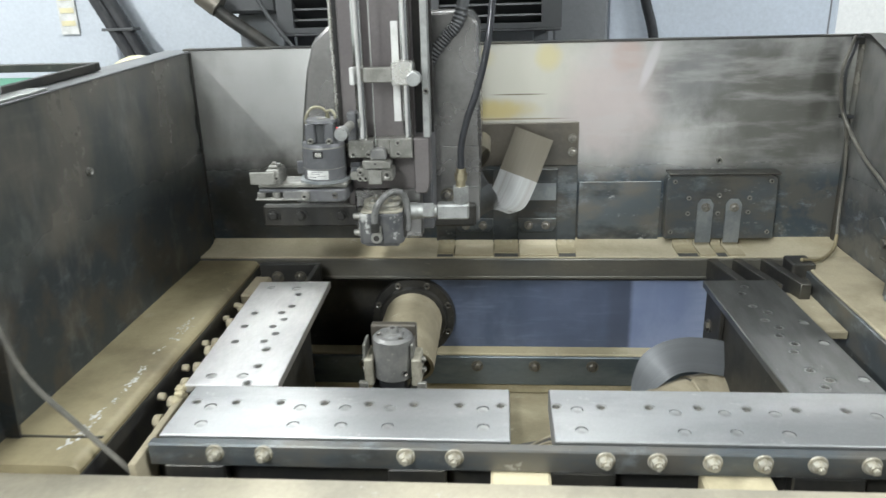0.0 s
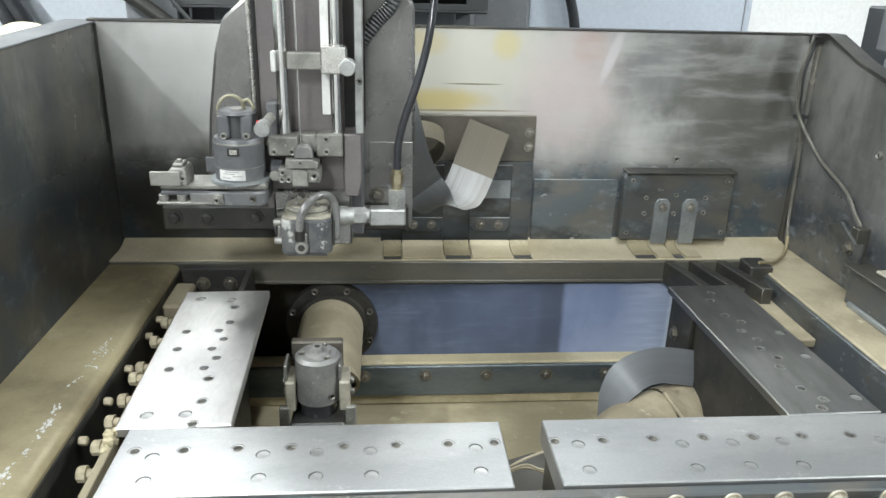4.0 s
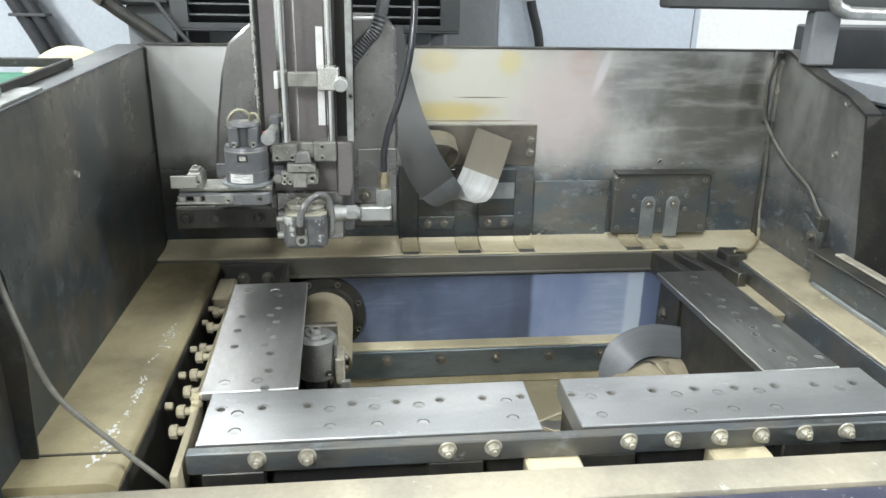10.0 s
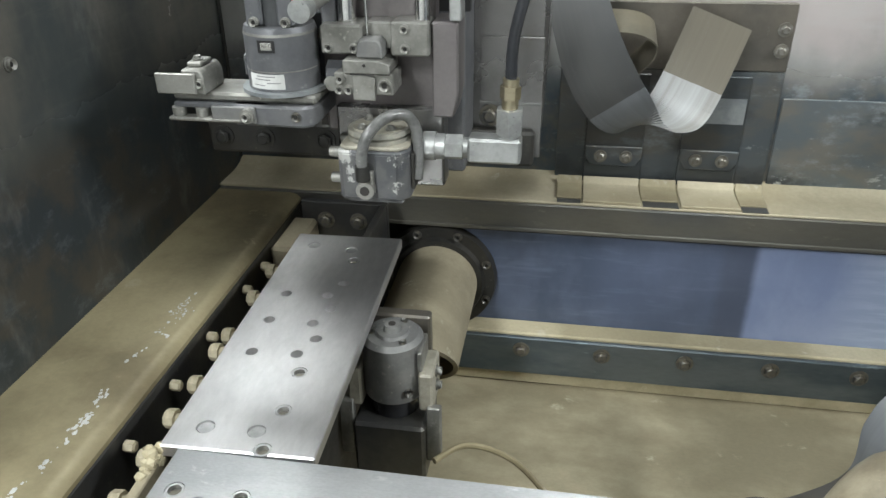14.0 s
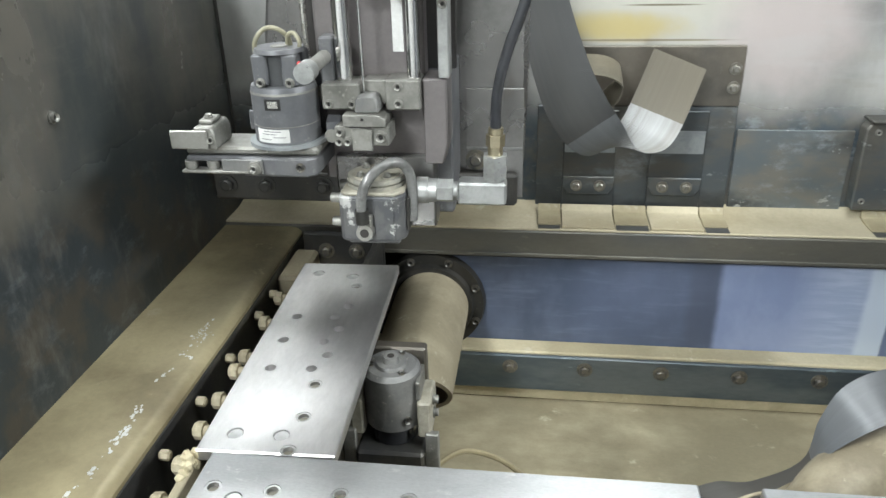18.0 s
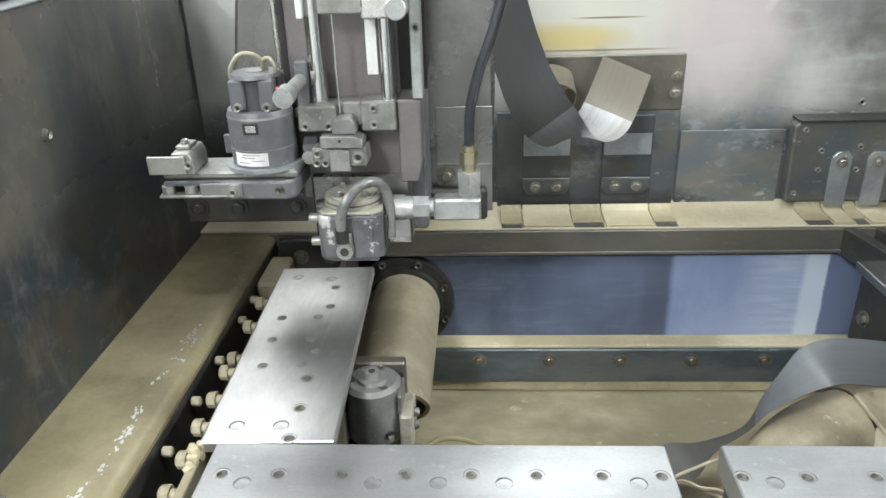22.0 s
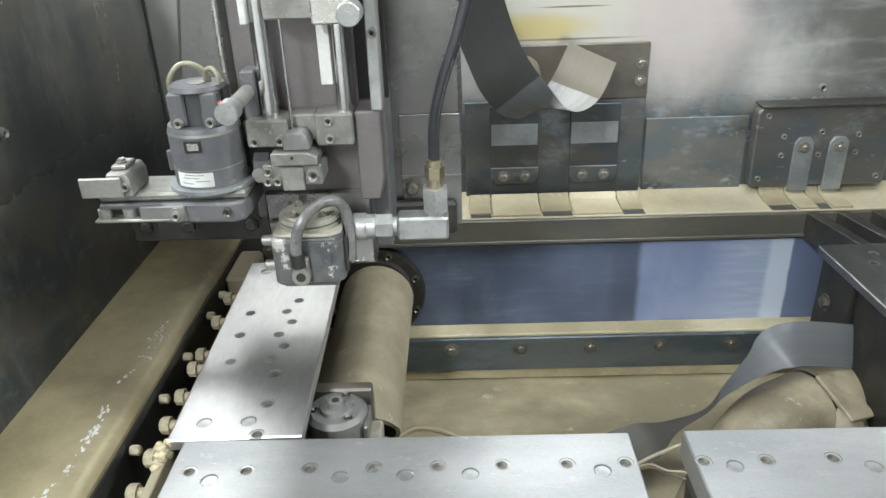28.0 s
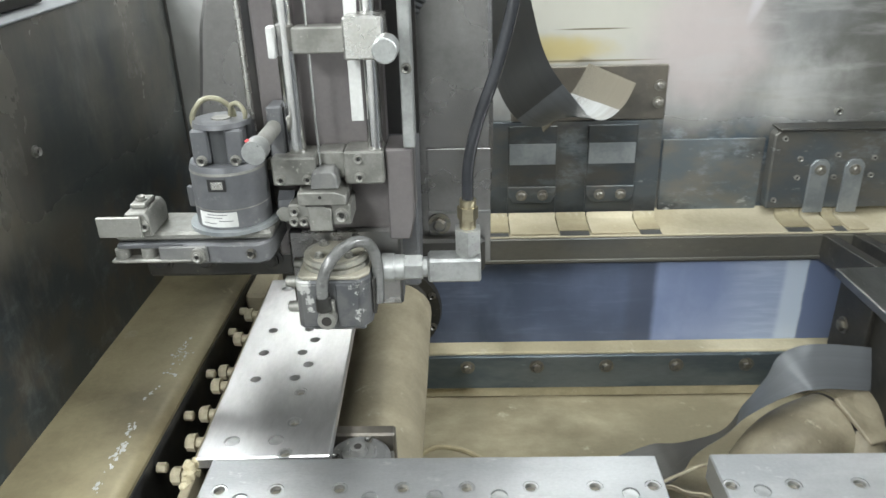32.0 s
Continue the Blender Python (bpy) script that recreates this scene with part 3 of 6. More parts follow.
CAP5 = socket_screw("small_screw", 0.0042, 0.005, MAT_CLAMP)
CAP5D = socket_screw("small_screw", 0.0042, 0.005, MAT_BOLT_DARK)
CAP4 = socket_screw("tiny_screw", 0.003, 0.0035, MAT_CLAMP)
CAP4D = socket_screw("tiny_screw", 0.003, 0.0035, MAT_BOLT_DARK)
HEXD = hex_bolt("hex_bolt", 0.0075, 0.006, MAT_BOLT_DARK)
HEXB = hex_bolt("hex_bolt", 0.0075, 0.006, MAT_SHADEBLACK)
HEXS = hex_bolt("hex_bolt", 0.0055, 0.0045, MAT_BOLT)
def stud_bolt():
    """A nut on a stud end with a washer, along +z."""
    bm = B()
    rod(bm, (0, 0, 0), (0, 0, 0.002), 0.0098, 0.0092, seg=20)
    rod(bm, (0, 0, 0.002), (0, 0, 0.0075), 0.0070, 0.0066, seg=6)
    rod(bm, (0, 0, 0.0075), (0, 0, 0.0090), 0.0055, 0.0048, seg=14)
    rod(bm, (0, 0, 0.0090), (0, 0, 0.0125), 0.0034, 0.0028, seg=12)
    return mesh_of("stud_nut", bm, MAT_NUT)


MAT_NUT = surface("dusty_nut_steel", (0.44, 0.42, 0.36), (0.30, 0.275, 0.21), 0.5, 0.5, 90.0, 400.0, 0.3, per_piece=0.25)
STUD = stud_bolt()
def sludge_bolt():
    """A thick sludged bolt along +z: shank below, worn head above."""
    bm = B()
    rod(bm, (0, 0, 0), (0, 0, 0.003), 0.0072, 0.0066, seg=14)
    rod(bm, (0, 0, 0.003), (0, 0, 0.0115), 0.0050, seg=12)
    rod(bm, (0, 0, 0.0115), (0, 0, 0.0195), 0.0084, 0.0080, seg=8)
    rod(bm, (0, 0, 0.0195), (0, 0, 0.0212), 0.0080, 0.0058, seg=8)
    return mesh_of("sludged_bolt", bm, MAT_BOLT_DUST)


DUSTB = sludge_bolt()
DUSTS = hex_bolt("sludged_bolt", 0.0048, 0.009, MAT_BOLT_DUST, False)
FACE_FRONT = (90, 0, 0)     # turns +z towards -y
FACE_LEFT = (0, -90, 0)     # turns +z towards -x
FACE_RIGHT = (0, 90, 0)


# ---- the room ----
def slab(name, dims, material, label, category="wall"):
    ob = thing(name, ((dims[0] + dims[1]) / 2, (dims[2] + dims[3]) / 2, dims[4]), label, category, kind="structure")
    part("surface", box(B(), *dims), material, ob, smooth=False)
    return ob


# all but the north wall are unseen, toned to steer fill and reflections
slab("floor", (-3.2, 3.8, -3.6, 3.4, -0.1, 0.0), MAT_FLOOR, "grey painted concrete workshop floor", "floor")
slab("ceiling", (-3.2, 3.8, -3.6, 3.4, 2.8, 2.9), MAT_CEIL, "pale workshop ceiling with lamp panels", "ceiling")
slab("wall_north", (-3.2, 3.8, 3.3, 3.4, 0.0, 2.8), MAT_WHITE, "white painted workshop wall behind the machine")
slab("wall_south", (-3.2, 3.8, -3.6, -3.5, 0.0, 2.8), MAT_WHITE, "white painted workshop wall")
slab("wall_west", (-3.2, -3.1, -3.5, 3.3, 0.0, 2.8), MAT_CEIL, "unseen pale side wall, toned down to cut fill light")
slab("wall_east", (3.7, 3.8, -3.5, 3.3, 0.0, 2.8), MAT_PILLAR, "unseen side wall, dark grey to dim reflections in the steel")


def lamp_housing(x, y, hx, hy):
    ob = thing("unseen_ceiling_lamp", (x, y, 2.8), "unseen white lamp housing under the ceiling", "lamp", group="ceiling lamps")
    part("housing", box(B(), x - hx - 0.04, x + hx + 0.04, y - hy - 0.04, y + hy + 0.04, 2.69, 2.8, 0.01), MAT_WHITE, ob)
    part("diffuser", box(B(), x - hx, x + hx, y - hy, y + hy, 2.672, 2.6895, 0.004), MAT_DIFFUSER, ob, "glowing white diffuser")
    return ob


for lx, ly, hx, hy, _ in LAMPS:
    lamp_housing(lx, ly, hx, hy)


# ---- the work tank ----
def tank():
    t = thing("work_tank", (0.2, 1.1, 0.62), "stained stainless steel work tank coated with dried tan sludge", "machine tank", TABLE)
    # back sheet, with the slot for the lower arm left open below the shelf
    w = B()
    box(w, -0.356, 0.756, 1.455, 1.461, 0.93, 1.293, 0.0)
    part("back_wall", w, MAT_BACK, t, "stained stainless back sheet with yellow and pink tints, some light and shade painted in")
    part("top_lip", box(B(), -0.362, 0.762, 1.4535, 1.475, 1.293, 1.2965, 0.001), MAT_DARK, t)
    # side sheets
    part("side_wall", prism(B(), [(0.72, 0.90), (1.455, 0.90), (1.455, 1.290), (0.72, 1.2695)], "x", -0.358, -0.352), MAT_WALL, t, "stained side sheet with its shade put into the colour")
    part("top_lip", prism(B(), [(0.72, 1.2696), (1.475, 1.2908), (1.475, 1.2935), (0.72, 1.2723)], "x", -0.400, -0.350, 0.0008), MAT_LIP, t)
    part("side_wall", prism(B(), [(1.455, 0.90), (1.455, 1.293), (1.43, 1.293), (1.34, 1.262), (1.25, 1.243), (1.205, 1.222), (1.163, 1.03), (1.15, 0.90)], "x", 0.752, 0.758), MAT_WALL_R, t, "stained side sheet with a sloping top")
    part("edge_flange", prism(B(), [(1.205, 1.222), (1.163, 1.03), (1.15, 0.9), (1.146, 0.9), (1.159, 1.03), (1.200, 1.222)], "x", 0.752, 0.848), MAT_SHADEBLACK, t)
    part("top_lip", prism(B(), [(1.455, 1.293), (1.455, 1.298), (1.43, 1.298), (1.34, 1.267), (1.25, 1.248), (1.200, 1.227), (1.200, 1.2222), (1.25, 1.243), (1.34, 1.262), (1.43, 1.293)], "x", 0.748, 0.775), MAT_DARK, t)
    # rounded corner welds
    part("corner_seam", rod(B(), (-0.351, 1.454, 0.94), (-0.351, 1.454, 1.29), 0.0022, seg=12), MAT_SHADEBLACK, t)
    part("corner_seam", rod(B(), (0.751, 1.454, 0.94), (0.751, 1.454, 1.29), 0.006, seg=12), MAT_WALL, t)
    # back shelf with its front bar
    part("back_shelf", box(B(), -0.352, 0.752, 1.384, 1.455, 0.9437, 0.947, 0.001), MAT_BACKSHELF, t, "sludge coated shelf along the back")
    part("shelf_bar", box(B(), -0.352, 0.752, 1.3830, 1.3888, 0.9075, 0.9435, 0.002), MAT_BAR, t, "dusty dark shelf bar")
    part("bar_lip", box(B(), -0.352, 0.752, 1.3800, 1.3828, 0.9075, 0.9125, 0.0008), MAT_BAR, t)
    part("slot_frame", box(B(), -0.352, 0.752, 1.3892, 1.3922, 0.902, 0.915, 0.0005), MAT_SOCKET, t)
    # sludge drifts where shelf meets wall
    d = B()
    prism(d, [(1.455, 0.947), (1.455, 0.958), (1.447, 0.952), (1.430, 0.9485), (1.41, 0.947)], "x", -0.35, 0.75)
    part("sludge_drift", d, MAT_BACKSHELF, t)
    # left shelf
    sh = B()
    prism(sh, [(-0.352, 0.930), (-0.352, 0.9405), (-0.258, 0.9405), (-0.2505, 0.9385), (-0.2465, 0.934), (-0.2465, 0.930)], "y", 0.79, 1.383)
    part("side_shelf", sh, MAT_SHELF, t, "sludge coated folded side shelf")
    part("shelf_face", box(B(), -0.251, -0.2455, 0.79, 1.383, 0.80, 0.9298, 0.001), MAT_DARK, t)
    drips = B()
    rng = random.Random(4)
    spots = [(0.82 + 0.34 * rng.random() ** 1.4, rng.random()) for k in range(26)]
    for k in range(190):
        y, a = rng.choice(spots)
        y += rng.gauss(0, 0.005)
        x = -0.266 - 0.035 * (1.16 - y) - (a - 0.5) * 0.012 + rng.gauss(0, 0.0022)
        s = 0.0005 + 0.0014 * rng.random() ** 2 * (1.5 - (y - 0.82) * 2.5)
        r = bmesh.ops.create_icosphere(drips, subdivisions=1, radius=s)
        bmesh.ops.scale(drips, vec=(1.0, 0.8 + rng.random(), 0.28), verts=r["verts"])
        bmesh.ops.translate(drips, vec=(x, y, 0.9407), verts=r["verts"])
    tagged(part("drip_crust", drips, MAT_LABEL, t, "white dried drips along the shelf edge"), kind="stuff")
    part("shelf_joint", box(B(), -0.352, -0.246, 0.838, 0.8405, 0.9406, 0.9420), MAT_DARK, t)
    # right shelves
    part("side_shelf", box(B(), 0.664, 0.752, 0.80, 1.383, 0.9405, 0.948, 0.002), MAT_TAN, t, "sludge coated raised side shelf")
    part("shelf_face", box(B(), 0.658, 0.6638, 0.80, 1.383, 0.80, 0.9455, 0.001), MAT_SCALE, t)
    part("side_shelf", box(B(), 0.600, 0.6575, 1.16, 1.30, 0.905, 0.918, 0.002), MAT_TAN, t, "low sludge covered ledge")
    # floor, slot ledge and pit walls
    part("tank_floor", box(B(), -0.36, 0.76, 0.76, 1.47, 0.685, 0.695), MAT_SILT, t, "tank floor under dried tan sludge")
    part("slot_ledge", box(B(), -0.352, 0.752, 1.362, 1.3922, 0.696, 0.774, 0.002), MAT_DUST, t)
    strip_bar = part("ledge_strip", box(B(), -0.352, 0.752, 1.355, 1.3618, 0.716, 0.771, 0.0015), MAT_BLUED, t, "blued steel strip with hexagon bolts")
    for k in range(-2, 6):
        put("hex_bolt", HEXD, strip_bar, pose(0.035 + 0.1 * k, 1.355, 0.754, *FACE_FRONT))
    part("back_pit_wall", box(B(), -0.36, 0.76, 1.452, 1.462, 0.69, 0.93), MAT_DARK, t)
    part("pit_wall", box(B(), -0.36, -0.352, 0.72, 1.46, 0.69, 0.90), MAT_DARK, t)
    part("pit_wall", box(B(), 0.752, 0.76, 0.72, 1.46, 0.69, 0.90), MAT_DARK, t)
    part("front_pit_wall", box(B(), -0.36, 0.76, 0.737, 0.747, 0.69, 0.8995), MAT_DARK, t)
    # front sill: sludge topped rail with a chipped navy front lip
    part("front_sill", box(B(), -0.352, 0.79, 0.741, 0.792, 0.90, 0.932, 0.006, seg=2), MAT_SILLTOP, t, "scuffed tan front sill")
    part("front_lip", box(B(), -0.40, 0.80, 0.700, 0.7405, 0.880, 0.929, 0.006, seg=2), MAT_SILL, t, "navy front lip with chipped white paint")
    # front left post
    part("front_post", prism(B(), [(-0.3515, 0.941), (-0.335, 0.941), (-0.329, 1.05), (-0.333, 1.14), (-0.3515, 1.20)], "y", 0.835, 0.838), MAT_WALL, t)
    # bolts on the left sheet
    put("wall_bolt", CAP5, t, pose(-0.352, 1.086, 1.172, *FACE_RIGHT))
    for y, z in ((1.248, 1.235), (1.254, 1.152)):
        put("wall_bolt", CAP5, t, pose(0.752, y, z, *FACE_LEFT))
    # outer body below
    part("outer_body", box(B(), -0.42, 0.82, 0.71, 1.47, 0.12, 0.684, 0.01), MAT_TANKOUT, t)
    part("base_plinth", box(B(), -0.38, 0.78, 0.76, 1.44, 0.0, 0.12), MAT_DARK, t)
    return t


TANK = tank()


def wall_fittings():
    # belt bracket plate with two pairs of bolts
    b = thing("belt_bracket", (0.19, 1.452, 0.95), "dark sheet steel belt bracket bolted to the tank's back sheet", "bracket", TABLE)
    back = part("backing_plate", box(B(), 0.062, 0.308, 1.4495, 1.4548, 0.95, 1.09, 0.001), MAT_SCALE, b)
    top = part("upper_plate", box(B(), 0.10, 0.308, 1.4485, 1.4548, 1.0905, 1.164, 0.001), MAT_BROWNED, b, "brown stained upper plate")
    for z in (1.114, 1.137):
        put("hex_bolt", HEXS, top, pose(0.298, 1.4485, z, *FACE_FRONT))
    for x0, x1 in ((0.096, 0.164), (0.206, 0.274)):
        s = part("strap", box(B(), x0, x1, 1.4445, 1.4493, 0.949, 1.085, 0.001), MAT_SCALE_DIM, b, "strap with a pale rubbed band")
        part("rubbed_patch", box(B(), x0 + 0.002, x1 - 0.002, 1.4438, 1.4444, 1.030, 1.060), MAT_STRAP, s)
        part("foot_plate", prism(B(), [(x0 + 0.008, 0.974), (x1 - 0.008, 0.974), (x1 - 0.001, 0.985), (x1 - 0.001, 0.998), (x0 + 0.001, 0.998), (x0 + 0.001, 0.985)], "y", 1.440, 1.4437, 0.0008), MAT_SCALE, s)
        for x in ((x0 + x1) / 2 - 0.015, (x0 + x1) / 2 + 0.015):
            put("hex_bolt", HEXS, s, pose(x, 1.440, 0.986, *FACE_FRONT))
    # sludged straps running on over the shelf, the narrow ones ending short of the bar
    for x0, x1, y0 in ((0.066, 0.0955, 1.396), (0.097, 0.163, 1.386), (0.1645, 0.2065, 1.400), (0.208, 0.273, 1.386), (0.2745, 0.305, 1.400),
                       (0.474, 0.5085, 1.400), (0.5100, 0.5365, 1.386), (0.538, 0.5555, 1.402), (0.557, 0.5835, 1.386)):
        st = thing("shelf_strap", ((x0 + x1) / 2, 1.42, 0.947), "flat strap under dried tan sludge on the back shelf", "strap", TABLE, group="shelf straps")
        hh = 0.0032 if y0 < 1.39 else 0.0022
        part("strap_body", prism(B(), [(y0, 0.9472), (y0, 0.9472 + hh), (1.425, 0.9480 + hh), (1.434, 0.952), (1.4395, 0.960), (1.4395, 0.9472)], "x", x0, x1, 0.0006), MAT_BACKSHELF if y0 < 1.39 else MAT_STRAPSLUDGE, st)
        if y0 > 1.39:
            part("dark_end", box(B(), x0 + 0.001, x1 - 0.001, 1.3845, y0 - 0.001, 0.9472, 0.9478), MAT_BAR, st, "dark strip at the strap's front end")
    # thin patch sheet with worn paint
    p = thing("patch_sheet", (0.38, 1.452, 0.955), "thin blued patch sheet with rubbed pale spots", "metal sheet", TABLE)
    part("sheet", box(B(), 0.312, 0.452, 1.4520, 1.4548, 0.955, 1.06, 0.0008), MAT_PATCH, p)
    # cover panel with two straps
    c = thing("cover_panel", (0.55, 1.44, 0.96), "dark blued cover panel with a folded top and two straps", "cover panel", TABLE)
    part("panel", prism(B(), [(0.458, 0.962), (0.642, 0.962), (0.640, 1.070), (0.630, 1.076), (0.464, 1.076), (0.456, 1.068)], "y", 1.433, 1.4545, 0.002), MAT_SCALE, c)
    part("folded_top", box(B(), 0.458, 0.640, 1.424, 1.4545, 1.0765, 1.080, 0.001), MAT_DARK, c)
    for x, z in ((0.470, 1.064), (0.628, 1.064), (0.468, 0.975), (0.630, 0.975), (0.495, 1.035), (0.545, 1.04), (0.595, 1.035), (0.495, 1.008), (0.545, 1.008), (0.595, 1.01)):
        put("rivet", CAP4, c, pose(x, 1.433, z, *FACE_FRONT))
    for x0, x1 in ((0.510, 0.536), (0.557, 0.583)):
        s = part("strap", prism(B(), [(x0, 0.957), (x1, 0.957), (x1, 1.026), (x1 - 0.006, 1.034), (x0 + 0.006, 1.034), (x0, 1.026)], "y", 1.428, 1.4325, 0.0008), MAT_STRAP, c, "worn grey strap")
        put("hex_bolt", HEXS, s, pose((x0 + x1) / 2, 1.428, 1.02, *FACE_FRONT))
    # rails from the shelf to the side plate
    for xa, xb in ((0.528, 0.553), (0.569, 0.597), (0.615, 0.640)):
        r = thing("shelf_rail", (xa, 1.33, 0.90), "dark steel rail reaching forward from the back shelf", "rail", TABLE, group="shelf rails")
        bm = B()
        prism(bm, [(xa - 0.008, 1.388), (xa + 0.008, 1.388), (xb + 0.008, 1.272), (xb - 0.008, 1.272)], "z", 0.905, 0.943, 0.001)
        part("rail_body", bm, MAT_DARK, r)
    # stain marks and a single bolt
    put("wall_bolt", CAP5, TANK, pose(0.545, 1.455, 1.095, *FACE_FRONT))
    # small bracket block at the right rear corner
    k = thing("corner_block", (0.655, 1.345, 0.93), "small dark steel corner block on the back shelf", "block", TABLE)
    part("block_body", box(B(), 0.636, 0.672, 1.322, 1.365, 0.915, 0.957, 0.002), MAT_DARK, k)
    part("block_lug", box(B(), 0.645, 0.668, 1.30, 1.322, 0.915, 0.935, 0.002), MAT_DARK, k)


wall_fittings()

SIDE_PLATE_TILT = 1.5


# ---- clamping plates ----
def drilled(name, bm, material, parent, holes, plugs, plain=0):
    """A plate with blind holes and shallow plug seats cut into its top face, at z = 0.95."""
    bmesh.ops.translate(bm, vec=-base_of(parent), verts=bm.verts)
    me = bpy.data.meshes.new(name)
    bm.to_mesh(me)
    bm.free()
    me.materials.append(material)
    ob = new(name, me)
    cut = B()
    off = base_of(parent)
    for (x, y), r, depth in [(h, 0.0052, 0.009) for h in holes[:plain]] + [(h, 0.0045, 0.006) for h in holes[plain:]] + [(h, 0.0066, 0.0016) for h in holes[plain:]] + [(p, 0.0068, 0.0022) for p in plugs]:
        rod(cut, (x - off.x, y - off.y, 0.95 - off.z - depth), (x - off.x, y - off.y, 0.96 - off.z), r, seg=20)
    cme = bpy.data.meshes.new("cut")
    cut.to_mesh(cme)
    cut.free()
    cob = new("cut", cme)
    mod = ob.modifiers.new("holes", "BOOLEAN")
    mod.object, mod.operation, mod.solver, mod.use_self = cob, "DIFFERENCE", "EXACT", True
    bpy.context.view_layer.update()
    done = bpy.data.meshes.new_from_object(ob.evaluated_get(bpy.context.evaluated_depsgraph_get()))
    ob.modifiers.clear()
    ob.data = done
    bpy.data.objects.remove(cob)
    ob.parent = parent
    return ob


def ring_mesh():
    bm = B()
    for i, (r0, r1, z0, z1) in enumerate(((0.0045, 0.0062, -0.0014, -0.0004),)):
        n = 20
        a = [[bm.verts.new((r * math.cos(2 * math.pi * k / n), r * math.sin(2 * math.pi * k / n), z)) for k in range(n)] for r, z in ((r0, -0.006), (r0, z1), (r1, z1), (r1, z0))]
        for u, w in zip(a, a[1:]):
            for k in range(n):
                bm.faces.new((u[k], u[(k + 1) % n], w[(k + 1) % n], w[k]))
    bm.faces.new([bm.verts.new((r0 * math.cos(2 * math.pi * k / n), r0 * math.sin(2 * math.pi * k / n), -0.0040)) for k in range(n)]).material_index = 1
    bmesh.ops.recalc_face_normals(bm, faces=bm.faces)
    return mesh_of("thread_insert", bm, MAT_PLUG, MAT_BOLT_DARK)


RING = ring_mesh()
PLUG = mesh_of("plug", rod(B(), (0, 0, -0.002), (0, 0, -0.0009), 0.0063, 0.0058, seg=20), MAT_PLUG)


def clamp_plate(x0, x1, y0, y1, holes, plugs, material, label, thick=0.026, turn=0.0, chamfer=0.0012, plain=0):
    c = ((x0 + x1) / 2, (y0 + y1) / 2, 0.95 - thick)
    ob = thing("clamp_plate", c, label, "steel plate", TABLE, group="clamp plates")
    bm = box(B(), x0, x1, y0, y1, 0.95 - thick, 0.95, chamfer)
    m = Matrix.Translation(c) @ pose(0, 0, 0, 0, 0, turn) @ Matrix.Translation([-v for v in c])
    bmesh.ops.transform(bm, matrix=m, verts=bm.verts)
    plate = drilled("plate", bm, material, ob, holes, plugs, plain)
    for i, (x, y) in enumerate(holes):
        if i >= plain:
            put("thread_insert", RING, plate, pose(x, y, 0.95))
    for x, y in plugs:
        put("plug", PLUG, plate, pose(x, y, 0.95))
    return ob


# side plate on the left of the pit
LEFT_HOLES = [(-0.176, 1.140), (-0.137, 1.142), (-0.128, 1.165), (-0.127, 1.120), (-0.176, 1.096), (-0.136, 1.096), (-0.126, 1.074),
              (-0.173, 1.049), (-0.135, 1.051), (-0.125, 1.028), (-0.122, 0.983), (-0.122, 0.942), (-0.130, 1.210)]
LEFT_PLUGS = [(-0.171, 0.958), (-0.133, 0.959), (-0.139, 1.231), (-0.180, 1.236)]
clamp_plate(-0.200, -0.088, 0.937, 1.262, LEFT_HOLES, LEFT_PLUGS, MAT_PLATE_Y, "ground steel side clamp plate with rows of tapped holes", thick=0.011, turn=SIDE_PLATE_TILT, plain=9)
# front plate, first half
FRONT_HOLES = [(-0.165, 0.899), (-0.120, 0.899)] + [(-0.07 + 0.05 * k, 0.9) for k in range(5)] + [(0.175, 0.9)]
FRONT_PLUGS = [(-0.146, 0.889), (-0.045, 0.890), (0.005, 0.891), (0.055, 0.891), (0.156, 0.892),
               (-0.144, 0.855), (-0.044, 0.856), (0.007, 0.856), (0.057, 0.856), (0.157, 0.857)]
clamp_plate(-0.181, 0.185, 0.834, 0.9355, FRONT_HOLES, FRONT_PLUGS, MAT_PLATE, "ground steel front clamp plate with tapped holes and plugs")
# front plate, second half
FRONT2_HOLES = [(0.235, 0.9), (0.283, 0.9), (0.334, 0.901), (0.386, 0.901), (0.436, 0.9), (0.487, 0.9), (0.538, 0.9), (0.588, 0.9)]
FRONT2_PLUGS = [(0.257, 0.894), (0.360, 0.891), (0.411, 0.891), (0.463, 0.891), (0.565, 0.890), (0.258, 0.855), (0.361, 0.854), (0.413, 0.855), (0.464, 0.854)]
clamp_plate(0.229, 0.622, 0.835, 0.9365, FRONT2_HOLES, FRONT2_PLUGS, MAT_PLATE, "ground steel front clamp plate beside a gap")
# side plate on the right of the pit
RIGHT_HOLES = [(0.539, 1.245), (0.527, 1.220), (0.528, 1.173), (0.542, 1.153), (0.530, 1.127), (0.540, 1.104), (0.532, 1.080), (0.543, 1.057),
               (0.534, 1.035), (0.535, 0.988), (0.548, 0.965), (0.537, 0.949)]
RIGHT_PLUGS = [(0.587, 0.968), (0.580, 1.06), (0.578, 1.12)]
clamp_plate(0.489, 0.594, 0.9375, 1.271, RIGHT_HOLES, RIGHT_PLUGS, MAT_PLATE_D, "ground steel side clamp plate, its dim reflection put into the colour", thick=0.011, turn=SIDE_PLATE_TILT)


